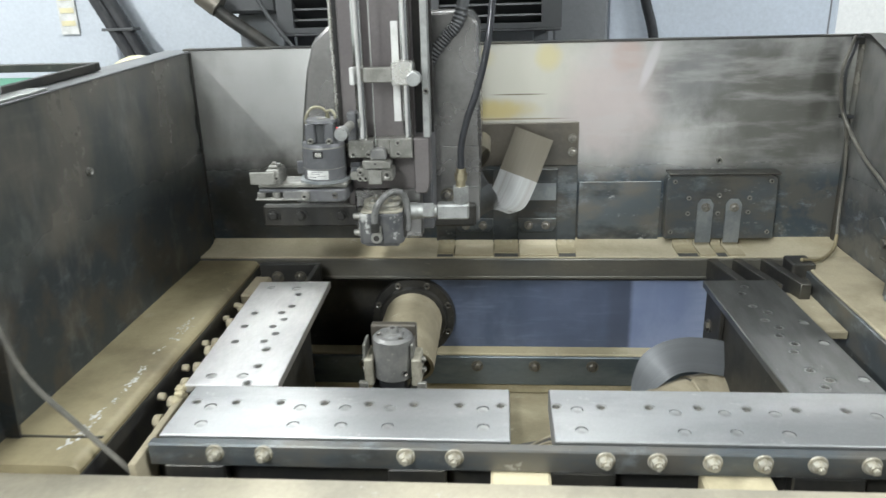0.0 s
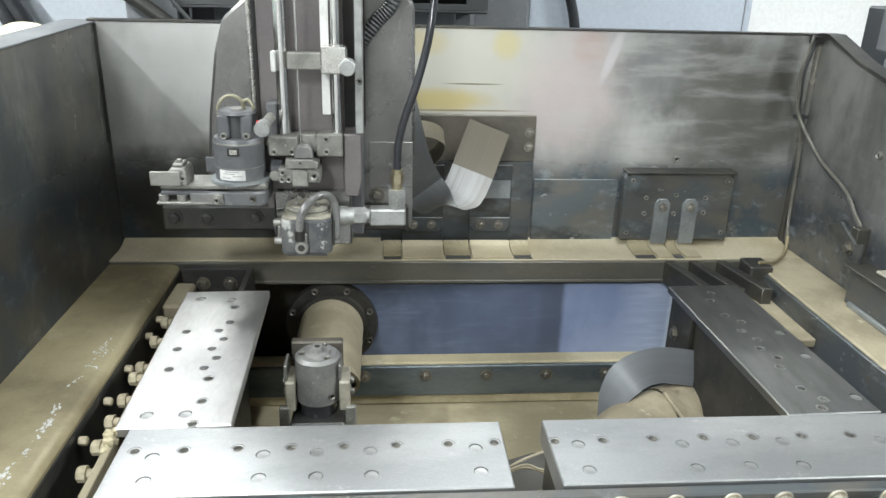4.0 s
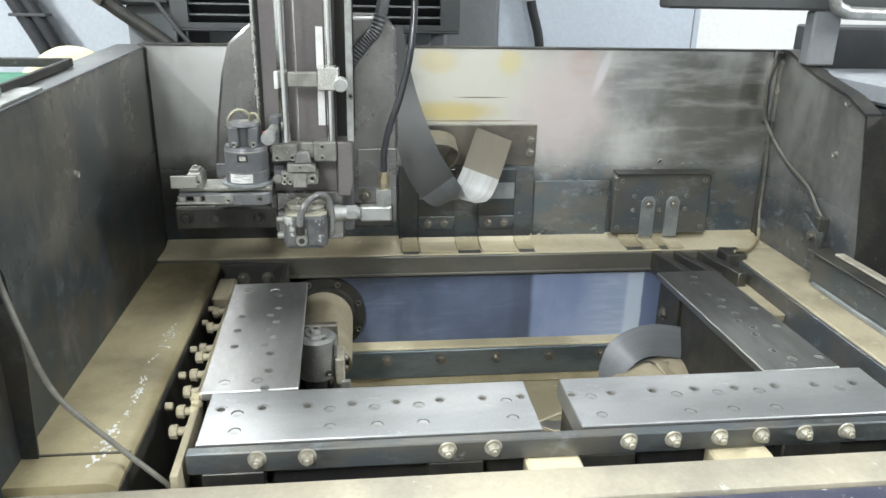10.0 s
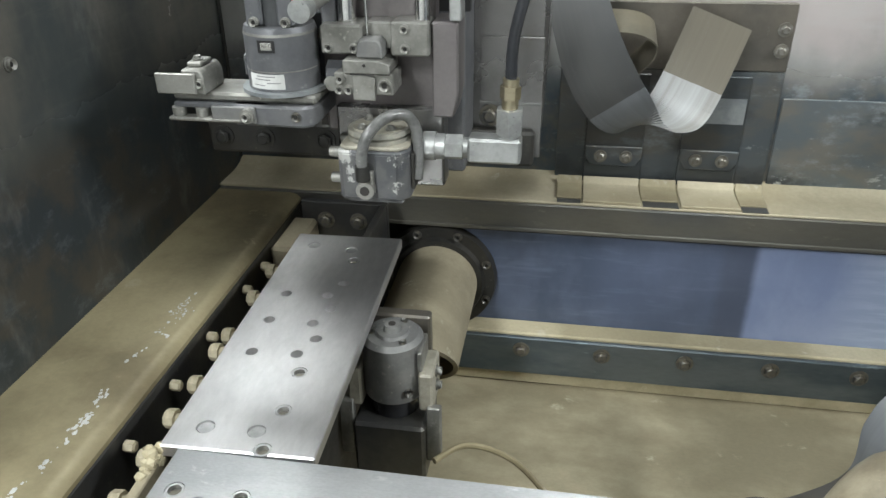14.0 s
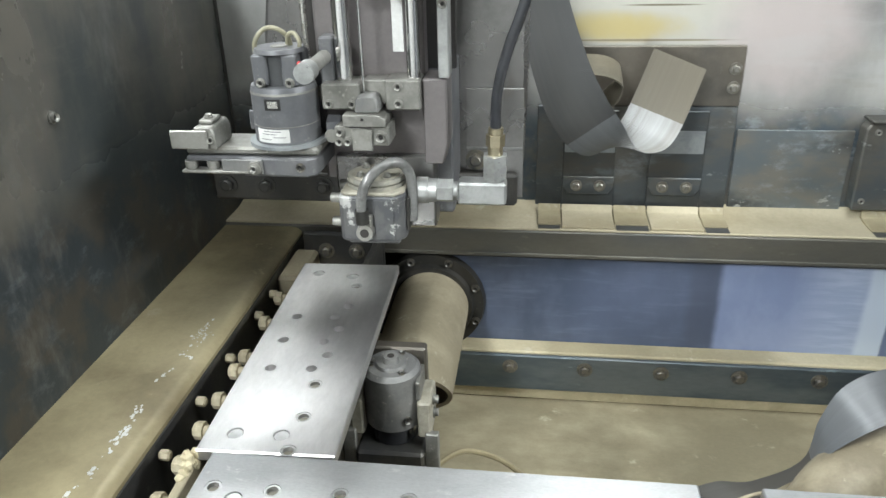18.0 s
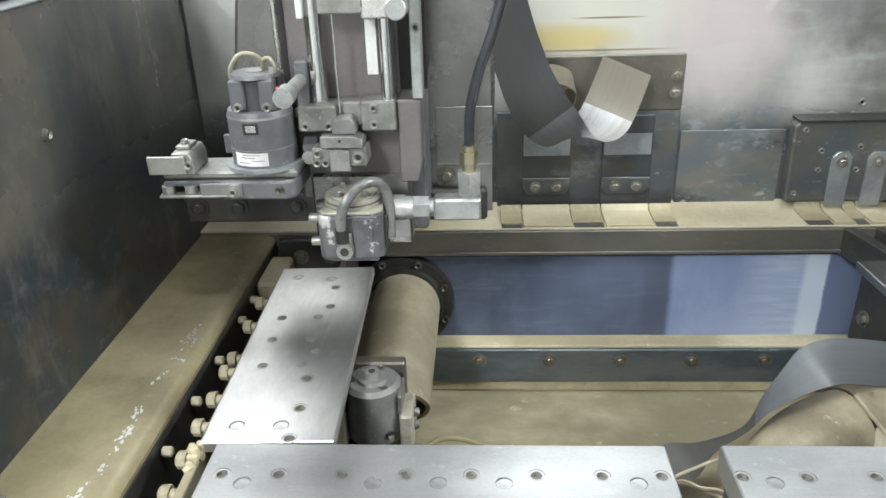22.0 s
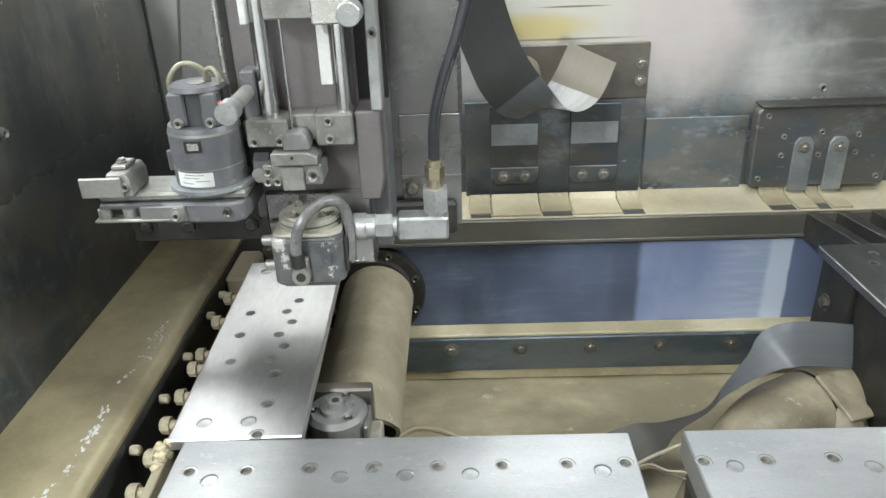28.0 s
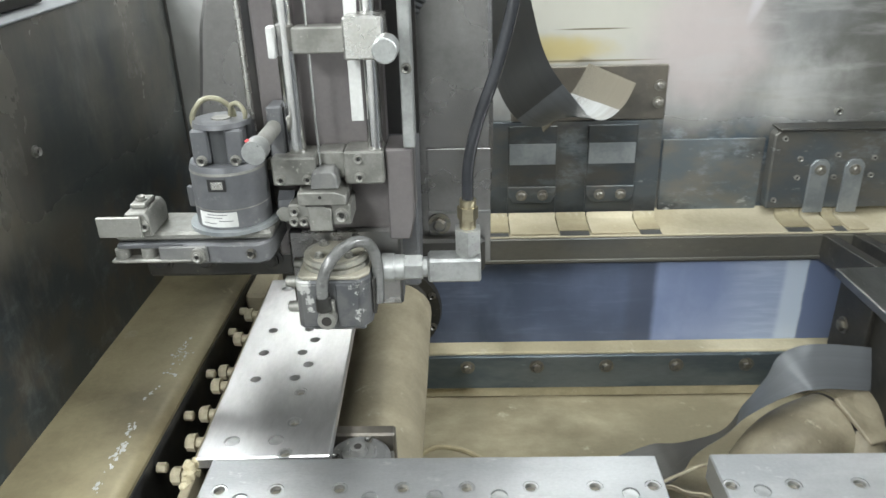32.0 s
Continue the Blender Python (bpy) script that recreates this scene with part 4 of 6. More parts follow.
def supports():
    # beams that carry the plates
    f = thing("support_beam", (0.2, 0.82, 0.70), "dark steel front support beam with cap screws", "beam", TABLE)
    bar = part("front_bar", box(B(), -0.188, 0.70, 0.820, 0.8328, 0.922, 0.9475, 0.0015), MAT_SCALE, f, "bolted front bar")
    for x in (-0.117, -0.066, 0.080, 0.129, 0.278, 0.328, 0.381, 0.429, 0.480, 0.530, 0.61):
        put("stud_nut", STUD, bar, pose(x, 0.820, 0.9385, *FACE_FRONT))
    part("beam", box(B(), -0.19, 0.185, 0.840, 0.930, 0.80, 0.9235), MAT_DARK, f)
    part("beam", box(B(), 0.235, 0.66, 0.840, 0.930, 0.80, 0.9235), MAT_DARK, f)
    for x0, x1 in ((-0.175, -0.11), (0.06, 0.12), (0.225, 0.29), (0.46, 0.53), (0.62, 0.66)):
        part("leg", box(B(), x0, x1, 0.822, 0.8385, 0.70, 0.9215, 0.002), MAT_DARK, f)
    for x0, x1 in ((0.165, 0.225), (0.372, 0.440)):
        part("sludge_block", box(B(), x0, x1, 0.793, 0.8325, 0.885, 0.9215, 0.003), MAT_DUST, f, "tan sludge covered block")
    s = thing("support_beam", (-0.15, 1.1, 0.70), "dark steel side beam crusted with tan bolts", "beam", TABLE)
    m = pose(-0.145, 1.1, 0) @ pose(0, 0, 0, 0, 0, SIDE_PLATE_TILT) @ pose(0.145, -1.1, 0)
    # near-black colour stands for the shade under the plate
    part("beam", box(B(), -0.196, -0.125, 0.945, 1.25, 0.70, 0.9385, 0.0, m), MAT_SHADEBLACK, s)
    rail = part("side_rail", box(B(), -0.2075, -0.1995, 0.80, 1.255, 0.885, 0.938, 0.001, m), MAT_TAN, s, "sludge crusted side rail")
    crust = B()
    rng = random.Random(8)
    for k in range(26):
        r = bmesh.ops.create_icosphere(crust, subdivisions=1, radius=0.003 + 0.003 * rng.random())
        bmesh.ops.translate(crust, vec=(-0.199 + rng.gauss(0, 0.003), 0.933 + rng.gauss(0, 0.006), 0.937 + rng.gauss(0, 0.004)), verts=r["verts"])
    part("sludge_crust", crust, MAT_DUST, s, "crumbly tan crust at the plate corner")
    for y, z in ((1.115, 0.914), (1.087, 0.916), (1.043, 0.914), (0.999, 0.915), (0.956, 0.914), (0.914, 0.914), (1.18, 0.915), (1.235, 0.915)):
        x = -0.2115 - (y - 1.1) * 0.026
        put("sludged_bolt", DUSTB, rail, pose(x, y, z, *FACE_LEFT))
    for y in (1.303, 1.239, 1.19, 1.106, 1.035, 0.962):
        put("sludged_bolt", DUSTS, TANK, pose(-0.244, y, 0.918, *FACE_RIGHT))
    r = thing("support_beam", (0.54, 1.1, 0.70), "dark steel side beam under the far clamp plate", "beam", TABLE)
    m = pose(0.541, 1.1, 0) @ pose(0, 0, 0, 0, 0, SIDE_PLATE_TILT) @ pose(-0.541, -1.1, 0)
    # beam and cheek painted near-black, as shade below the far plate
    part("beam", box(B(), 0.500, 0.585, 0.94, 1.262, 0.70, 0.9385, 0.0, m), MAT_SHADEBLACK, r)
    cheek = part("cheek_plate", box(B(), 0.4935, 0.4995, 1.19, 1.262, 0.80, 0.9385, 0.001, m), MAT_SHADEBLACK, r)
    put("hex_bolt", HEXD, cheek, pose(0.4900, 1.235, 0.890, *FACE_LEFT))
    # bracket behind the left plate
    b = thing("end_bracket", (-0.15, 1.33, 0.90), "dark steel end bracket with two bolts behind the side plate", "bracket", TABLE)
    web = part("bracket_plate", box(B(), -0.235, -0.13, 1.352, 1.362, 0.89, 0.945, 0.001), MAT_DARK, b)
    part("bracket_rib", box(B(), -0.138, -0.130, 1.262, 1.352, 0.89, 0.945, 0.001), MAT_DARK, b)
    part("bracket_foot", box(B(), -0.235, -0.138, 1.285, 1.352, 0.885, 0.893, 0.001), MAT_DUST, b)
    for x in (-0.205, -0.165):
        put("hex_bolt", HEXD, web, pose(x, 1.352, 0.922, *FACE_FRONT))
    part("sludge_step", box(B(), -0.246, -0.215, 1.27, 1.352, 0.885, 0.924, 0.004), MAT_TAN, b)


supports()


# ---- lower arm: fixed in x, moves with the ram ----
def seal():
    s = thing("seal_sheet", (0.25, 1.39, 0.75), "blue sliding seal sheet behind the slot, its reflections painted in", "seal sheet")
    part("sheet", box(B(), -0.07, 0.745, 1.3930, 1.3950, 0.745, 0.935), MAT_SEAL, s)
    fl = thing("arm_flange", (-0.065, 1.40, 0.76), "dark round seal flange with a ring of bolts", "flange")
    bm = B()
    rod(bm, (-0.065, 1.3925, 0.833), (-0.065, 1.381, 0.833), 0.074, 0.072, seg=48)
    disc = part("flange_disc", bm, MAT_SHADEBLACK, fl)
    bm = B()
    rod(bm, (-0.065, 1.381, 0.833), (-0.065, 1.374, 0.833), 0.0595, 0.057, seg=48)
    part("collar", bm, MAT_SHADEBLACK, fl)
    for k in range(8):
        a = math.radians(22.5 + 45 * k)
        put("hex_bolt", CAP5D, disc, pose(-0.065 + 0.066 * math.cos(a), 1.381, 0.833 + 0.066 * math.sin(a), *FACE_FRONT))


seal()


def lower_arm():
    a = thing("lower_arm", (-0.065, 1.14, 0.78), "tan coated lower arm tube carrying a dark guide head", "machine arm", RAM)
    bm = B()
    n = 40
    rings = []
    for r, far in ((0.0505, True), (0.0505, False), (0.0455, False), (0.0455, True)):
        ring = []
        for k in range(n):
            g = 2 * math.pi * k / n
            x, z = math.sin(g) * r, math.cos(g) * r
            y = 1.62 if far else 1.205 - 0.035 * math.cos(g)
            ring.append(bm.verts.new((-0.065 + x, y, 0.833 + z)))
        rings.append(ring)
    for u, w in zip(rings, rings[1:]):
        for k in range(n):
            bm.faces.new((u[k], u[(k + 1) % n], w[(k + 1) % n], w[k]))
    bmesh.ops.recalc_face_normals(bm, faces=bm.faces)
    part("arm_tube", bm, MAT_TAN, a, "tan sludge coated tube")
    part("bore_plug", rod(B(), (-0.065, 1.30, 0.833), (-0.065, 1.31, 0.833), 0.0456, seg=32), MAT_SOCKET, a)
    part("mount_plate", box(B(), -0.100, -0.034, 1.156, 1.170, 0.80, 0.925, 0.002), MAT_BROWNED, a, "brown stained square mounting plate")
    bm = B()
    rod(bm, (-0.064, 1.130, 0.862), (-0.064, 1.130, 0.920), 0.0285, seg=36)
    rod(bm, (-0.064, 1.130, 0.920), (-0.064, 1.130, 0.924), 0.0285, 0.024, seg=36)
    head = part("guide_head", bm, MAT_GREYDUST, a, "dusty grey guide head")
    bm = B()
    rod(bm, (-0.064, 1.130, 0.924), (-0.064, 1.130, 0.927), 0.016, 0.0145, seg=28)
    rod(bm, (-0.064, 1.130, 0.927), (-0.064, 1.130, 0.933), 0.0085, 0.007, seg=24)
    part("nozzle", bm, MAT_GREYDUST, head)
    part("nozzle_bore", rod(B(), (-0.064, 1.130, 0.933), (-0.064, 1.130, 0.9334), 0.0035, seg=14), MAT_SOCKET, head)
    for k in range(3):
        g = math.radians(70 + 120 * k)
        put("small_screw", CAP4D, head, pose(-0.064 + 0.020 * math.cos(g), 1.130 + 0.020 * math.sin(g), 0.9225))
    part("black_ring", rod(B(), (-0.064, 1.130, 0.842), (-0.064, 1.130, 0.8618), 0.0235, seg=32), MAT_HOSE, a)
    part("foot_block", box(B(), -0.098, -0.030, 1.095, 1.165, 0.775, 0.8418, 0.003), MAT_DARK, a, "dark steel foot block")
    for x0, x1, sx in ((-0.037, -0.024, 1), (-0.104, -0.091, -1)):
        lug = part("side_lug", box(B(), x0, x1, 1.108, 1.150, 0.852, 0.894, 0.002), MAT_PALEDUST, a, "pale clamp lug")
        part("lug_plate", box(B(), x0 - 0.001, x0 + 0.003, 1.112, 1.146, 0.894, 0.915, 0.001), MAT_CLAMP, lug)
        for z in (0.868, 0.884):
            put("small_screw", CAP5, lug, pose(x1 if sx > 0 else x0, 1.130, z, *(FACE_RIGHT if sx > 0 else FACE_LEFT)))
        part("strap_end", prism(B(), [(1.100, 0.80), (1.104, 0.86), (1.112, 0.86), (1.112, 0.79)], "x", x0 + 0.008 * sx, x1 + 0.008 * sx, 0.001), MAT_CLAMP, lug)
    put("port_plug", CAP5D, head, pose(-0.048, 1.109, 0.874, 90, 0, 38))
    return a


lower_arm()


# ---- upper head: fixed in x, moves with the ram ----
def ram_body():
    r = thing("ram_column", (-0.06, 1.3, 1.05), "dark machine ram with guide rods, scale and cover", "machine head", RAM)
    # cover that hangs round the ram
    bm = B()
    prism(bm, [(-0.216, 1.06), (0.056, 1.06), (0.060, 1.18), (0.058, 1.335), (0.046, 1.352), (-0.120, 1.352), (-0.148, 1.340), (-0.176, 1.315), (-0.188, 1.275), (-0.200, 1.20), (-0.206, 1.14)], "y", 1.252, 1.40, 0.004)
    part("cover", bm, MAT_COVER, r, "dull grey hanging cover sheet")
    # band and its bolts carry the shade below the head as black colour
    part("lower_band", box(B(), -0.268, 0.052, 1.238, 1.2515, 1.048, 1.082, 0.003), MAT_SHADEBLACK, r, "lower band with bolts, blackened for the shade under the head")
    for x in (-0.252, -0.21, -0.148):
        put("hex_bolt", HEXB, r, pose(x, 1.238, 1.066, *FACE_FRONT))
    part("side_apron", box(B(), 0.000, 0.0575, 1.2495, 1.2518, 1.054, 1.166, 0.0006), MAT_COVER, r)
    part("apron_fold", box(B(), 0.000, 0.0575, 1.2485, 1.2494, 1.104, 1.107, 0.0003), MAT_GREYDUST, r)
    put("hex_bolt", HEXD, r, pose(0.010, 1.2494, 1.094, *FACE_FRONT))
    part("column", box(B(), -0.122, -0.027, 1.172, 1.27, 1.10, 1.95, 0.002), MAT_BROWN, r, "brown grey column plate")
    part("column_side", box(B(), -0.1175, -0.006, 1.19, 1.252, 1.06, 1.1995, 0.002), MAT_GREY, r)
    part("lower_web", box(B(), -0.112, -0.020, 1.166, 1.19, 1.055, 1.125, 0.002), MAT_COVER, r)
    part("guide_rod", rod(B(), (-0.0935, 1.155, 1.19), (-0.0935, 1.155, 1.95), 0.0072, seg=24), MAT_CHROME, r, "bright chromed guide rod")
    part("guide_rod", rod(B(), (-0.034, 1.155, 1.19), (-0.034, 1.155, 1.95), 0.0058, seg=24), MAT_CHROME, r, "bright chromed guide rod")
    part("wire_guide", rod(B(), (-0.0755, 1.145, 1.168), (-0.0755, 1.145, 1.95), 0.0011, seg=10), MAT_CHROME, r, "thin bright wire guide")
    part("left_rod", rod(B(), (-0.129, 1.168, 1.19), (-0.129, 1.168, 1.95), 0.0026, seg=12), MAT_STEEL, r)
    # black box painted in for the shade between rod and column
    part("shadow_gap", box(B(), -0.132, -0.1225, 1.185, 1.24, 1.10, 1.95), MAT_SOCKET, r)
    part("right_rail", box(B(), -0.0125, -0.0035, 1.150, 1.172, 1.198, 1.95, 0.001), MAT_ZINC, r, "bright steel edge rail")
    # black sheet for the dark gap beside the rail
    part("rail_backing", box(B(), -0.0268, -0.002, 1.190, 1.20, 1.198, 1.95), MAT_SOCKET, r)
    part("rail_foot", prism(B(), [(-0.027, 1.122), (-0.010, 1.122), (-0.006, 1.14), (-0.006, 1.197), (-0.027, 1.197)], "y", 1.152, 1.19, 0.0015), MAT_BROWN, r, "brown grey rail foot")
    # rod end blocks
    bl = part("rod_block", box(B(), -0.111, -0.078, 1.138, 1.1715, 1.174, 1.196, 0.0015), MAT_CLAMP, r, "dull steel rod block")
    for x in (-0.1045, -0.0845):
        put("small_screw", CAP4, bl, pose(x, 1.138, 1.179, *FACE_FRONT))
    bl = part("rod_block", box(B(), -0.0575, -0.0275, 1.144, 1.1715, 1.172, 1.198, 0.0015), MAT_CLAMP, r, "dull steel rod block")
    for z in (1.178, 1.1925):
        put("small_screw", CAP4, bl, pose(-0.046, 1.144, z, *FACE_FRONT))
    part("cross_bar", box(B(), -0.078, -0.0576, 1.150, 1.1715, 1.176, 1.1965, 0.001), MAT_CLAMP, r)
    # wire guide block
    g = part("guide_block", box(B(), -0.1000, -0.0530, 1.130, 1.160, 1.145, 1.162, 0.0012), MAT_CLAMP, r, "dull grey wire guide block")
    part("guide_cap", prism(B(), [(-0.0915, 1.1622), (-0.0550, 1.1622), (-0.0550, 1.1695), (-0.0630, 1.1725), (-0.0915, 1.1725)], "y", 1.1265, 1.158, 0.0008), MAT_CLAMP, g)
    part("guide_tongue", prism(B(), [(-0.0845, 1.1415), (-0.0670, 1.1415), (-0.0670, 1.1592), (-0.0730, 1.1612), (-0.0845, 1.1612)], "y", 1.1268, 1.1298, 0.0006), MAT_CLAMP, g)
    collar = part("guide_collar", prism(B(), [(-0.0820, 1.1727), (-0.0610, 1.1727), (-0.0620, 1.1830), (-0.0650, 1.1870), (-0.0790, 1.1870), (-0.0810, 1.1830)], "y", 1.132, 1.154, 0.0012), MAT_GREYDUST, g)
    part("wire_entry", rod(B(), (-0.0785, 1.145, 1.1871), (-0.0785, 1.145, 1.1878), 0.0026, seg=14), MAT_SOCKET, collar)
    part("guide_slot", box(B(), -0.0860, -0.0670, 1.1259, 1.1264, 1.1618, 1.1626), MAT_SOCKET, g)
    part("pin_hole", rod(B(), (-0.0745, 1.1264, 1.1688), (-0.0745, 1.1258, 1.1688), 0.0013, seg=10), MAT_SOCKET, g)
    put("small_screw", CAP5, g, pose(-0.0595, 1.130, 1.1535, *FACE_FRONT))
    for x, z in ((-0.0950, 1.1570), (-0.0960, 1.1488), (-0.0885, 1.1488)):
        put("small_screw", CAP4, g, pose(x, 1.130, z, *FACE_FRONT))
    nut = part("side_nut", rod(B(), (-0.110, 1.150, 1.157), (-0.0977, 1.150, 1.157), 0.0095, seg=6), MAT_GREY, r)
    part("nut_tip", rod(B(), (-0.106, 1.1405, 1.150), (-0.106, 1.147, 1.150), 0.006, seg=12), MAT_CLAMP, nut)
    put("hex_bolt", HEXD, r, pose(-0.112, 1.160, 1.183, *FACE_LEFT))
    # scale strip, clamp and knob
    part("scale_strip", box(B(), -0.0495, -0.0405, 1.1495, 1.1515, 1.220, 1.345, 0.0003), MAT_LABEL, r, "white scale strip")
    cl = part("slide_clamp", box(B(), -0.0485, -0.0205, 1.128, 1.160, 1.268, 1.297, 0.0015), MAT_STEEL, r, "bright slide clamp")
    part("clamp_bar", box(B(), -0.086, -0.0487, 1.140, 1.158, 1.271, 1.289, 0.001), MAT_CLAMP, cl, "yellowed clamp bar")
    part("clamp_tab", box(B(), -0.1035, -0.0985, 1.140, 1.150, 1.268, 1.290, 0.0008), MAT_LABEL, cl)
    bm = B()
    rod(bm, (-0.0185, 1.127, 1.2775), (-0.0185, 1.108, 1.2775), 0.0088, 0.0086, seg=28)
    rod(bm, (-0.0185, 1.108, 1.2775), (-0.0185, 1.1072, 1.2775), 0.0086, 0.0076, seg=28)
    rod(bm, (-0.0185, 1.1072, 1.2775), (-0.0185, 1.1066, 1.2775), 0.0024, seg=12)
    part("clamp_knob", bm, MAT_ZINC, cl, "round bright knob")
    put("small_screw", CAP4, r, pose(-0.0075, 1.149, 1.258, *FACE_FRONT))
    # front post of the cover that carries the cable conduit
    part("conduit", tube(B(), [(-0.022, 1.245, 1.262), (-0.007, 1.238, 1.292), (0.013, 1.238, 1.318), (0.031, 1.240, 1.340), (0.042, 1.25, 1.39), (0.045, 1.29, 1.47), (0.05, 1.30, 1.6)], 0.0082, 12, 14, 0.14), MAT_BOX, r, "dark ribbed conduit")
    return r


ram_body()


def nozzle_block():
    n = thing("nozzle_block", (-0.07, 1.145, 1.06), "chipped dark nozzle block with loop tube and side pipe", "nozzle block", RAM)
    bm = prism(B(), [(-0.100, 1.123), (-0.0955, 1.118), (-0.0495, 1.118), (-0.0415, 1.127), (-0.0415, 1.176), (-0.100, 1.176)], "z", 1.0605, 1.103, 0.0018)
    body = part("block", bm, MAT_BLOCK, n, "dark block with chipped pale paint")
    part("face_panel", prism(B(), [(-0.0945, 1.064), (-0.0815, 1.064), (-0.0815, 1.1005), (-0.0945, 1.1005)], "y", 1.1166, 1.1178, 0.0005), MAT_BLOCK, body)
    part("face_panel", prism(B(), [(-0.0675, 1.064), (-0.0505, 1.064), (-0.0505, 1.1005), (-0.0675, 1.1005)], "y", 1.1166, 1.1178, 0.0005), MAT_BLOCK, body)
    part("face_rib", box(B(), -0.0722, -0.0690, 1.1125, 1.1178, 1.068, 1.088, 0.0008), MAT_CLAMP, body, "pale upright rib")
    part("underside", box(B(), -0.093, -0.047, 1.122, 1.172, 1.0575, 1.0603, 0.001), MAT_GREY, body)
    part("top_plate", prism(B(), [(-0.0975, 1.1235), (-0.093, 1.1190), (-0.0500, 1.1190), (-0.0422, 1.1275), (-0.0422, 1.1755), (-0.0975, 1.1755)], "z", 1.1032, 1.1062, 0.0008), MAT_PALEDUST, n, "pale dusty top plate")
    bm = B()
    rod(bm, (-0.0698, 1.147, 1.1064), (-0.0698, 1.147, 1.1098), 0.0262, seg=44)
    rod(bm, (-0.0698, 1.147, 1.1098), (-0.0698, 1.147, 1.1116), 0.0238, seg=40)
    rod(bm, (-0.0698, 1.147, 1.1116), (-0.0698, 1.147, 1.1150), 0.0262, 0.0256, seg=44)
    cap = part("cap_ring", bm, MAT_CAPDUST, n, "dusty round cap")
    part("cap_face", rod(B(), (-0.0698, 1.147, 1.1151), (-0.0698, 1.147, 1.1158), 0.0222, 0.0216, seg=40), MAT_PALEDUST, cap)
    for a in range(4):
        g = math.radians(45 + 90 * a)
        put("small_screw", CAP4, cap, pose(-0.0698 + 0.0165 * math.cos(g), 1.147 + 0.0165 * math.sin(g), 1.1158))
    part("nozzle_tip", rod(B(), (-0.0698, 1.147, 1.0515), (-0.0698, 1.147, 1.0573), 0.008, 0.012, seg=24), MAT_GREY, n)
    bm = B()
    rod(bm, (-0.0755, 1.1175, 1.0725), (-0.0755, 1.1095, 1.0725), 0.0078, 0.0074, seg=22)
    port = part("front_port", bm, MAT_CLAMP, n, "worn ring port")
    part("port_bore", rod(B(), (-0.0755, 1.1094, 1.0725), (-0.0755, 1.1089, 1.0725), 0.0040, seg=14), MAT_SOCKET, port)
    part("tube_socket", rod(B(), (-0.0770, 1.1130, 1.0815), (-0.0770, 1.1115, 1.0940), 0.0062, 0.0056, seg=18), MAT_SHADEBLACK, n, "black tube socket")
    for y, z in ((1.132, 1.0965), (1.165, 1.0965), (1.132, 1.074)):
        stub = part("side_stub", rod(B(), (-0.100, y, z), (-0.1085, y, z), 0.0046, 0.0043, seg=14), MAT_CLAMP, n)
        part("stub_face", rod(B(), (-0.1085, y, z), (-0.1092, y, z), 0.0030, seg=12), MAT_GREYDUST, stub)
    for y, z in ((1.135, 1.078), (1.16, 1.094)):
        part("side_stub", rod(B(), (-0.0415, y, z), (-0.0350, y, z), 0.0044, 0.0041, seg=14), MAT_CLAMP, n)
    part("tube_clip", box(B(), -0.0412, -0.0385, 1.128, 1.140, 1.068, 1.099, 0.0008), MAT_SHADEBLACK, n)
    part("loop_tube", tube(B(), [(-0.0770, 1.1115, 1.090), (-0.0765, 1.1105, 1.102), (-0.0725, 1.112, 1.116), (-0.0640, 1.119, 1.1265), (-0.0530, 1.129, 1.1305), (-0.0430, 1.137, 1.126), (-0.0375, 1.139, 1.112), (-0.0365, 1.136, 1.090), (-0.0370, 1.133, 1.076)], 0.0046, 14), MAT_TUBE, n, "cloudy braided grey loop tube")
    # side pipe with couplings
    px, pz = 1.150, 1.0985
    part("pipe_stub", rod(B(), (-0.0415, px, pz), (-0.034, px, pz), 0.0085, seg=20), MAT_GREY, n)
    bm = B()
    rod(bm, (-0.034, px, pz), (-0.024, px, pz), 0.0118, seg=24)
    rod(bm, (-0.024, px, pz), (-0.0160, px, pz), 0.0105, seg=24)
    part("coupling", bm, MAT_ZINC, n, "round zinc coupling")
    bm = B()
    rod(bm, (-0.0158, px, pz), (-0.0015, px, pz), 0.0108, seg=6)
    rod(bm, (-0.0015, px, pz), (0.0025, px, pz), 0.0085, seg=20)
    part("hex_nut", bm, MAT_ZINC, n)
    part("elbow_block", box(B(), 0.0027, 0.0455, 1.140, 1.160, pz - 0.0100, pz + 0.0105, 0.002), MAT_ZINC, n, "square zinc elbow block")
    bm = B()
    rod(bm, (0.0352, px, 1.1092), (0.0352, px, 1.1125), 0.0085, seg=20)
    rod(bm, (0.0352, px, 1.1125), (0.0352, px, 1.1325), 0.0113, seg=6)
    part("elbow_nut", bm, MAT_ZINC, n, "hexagon zinc nut")
    bm = B()
    rod(bm, (0.0352, px, 1.1327), (0.0352, px, 1.1405), 0.0066, seg=20)
    rod(bm, (0.0352, px, 1.1405), (0.0354, px, 1.1505), 0.0082, seg=6)
    rod(bm, (0.0354, px, 1.1505), (0.0356, px, 1.1565), 0.0065, seg=20)
    part("brass_fitting", bm, MAT_BRASS, n, "brass hose fitting")
    part("hose", tube(B(), [(0.0355, 1.150, 1.155), (0.0365, 1.150, 1.185), (0.044, 1.150, 1.218), (0.058, 1.152, 1.258), (0.071, 1.158, 1.31), (0.078, 1.175, 1.37), (0.078, 1.20, 1.45), (0.066, 1.24, 1.60), (0.03, 1.27, 1.80)], 0.0046, 16), MAT_GLOSSHOSE, n, "glossy dark grey hose")


nozzle_block()


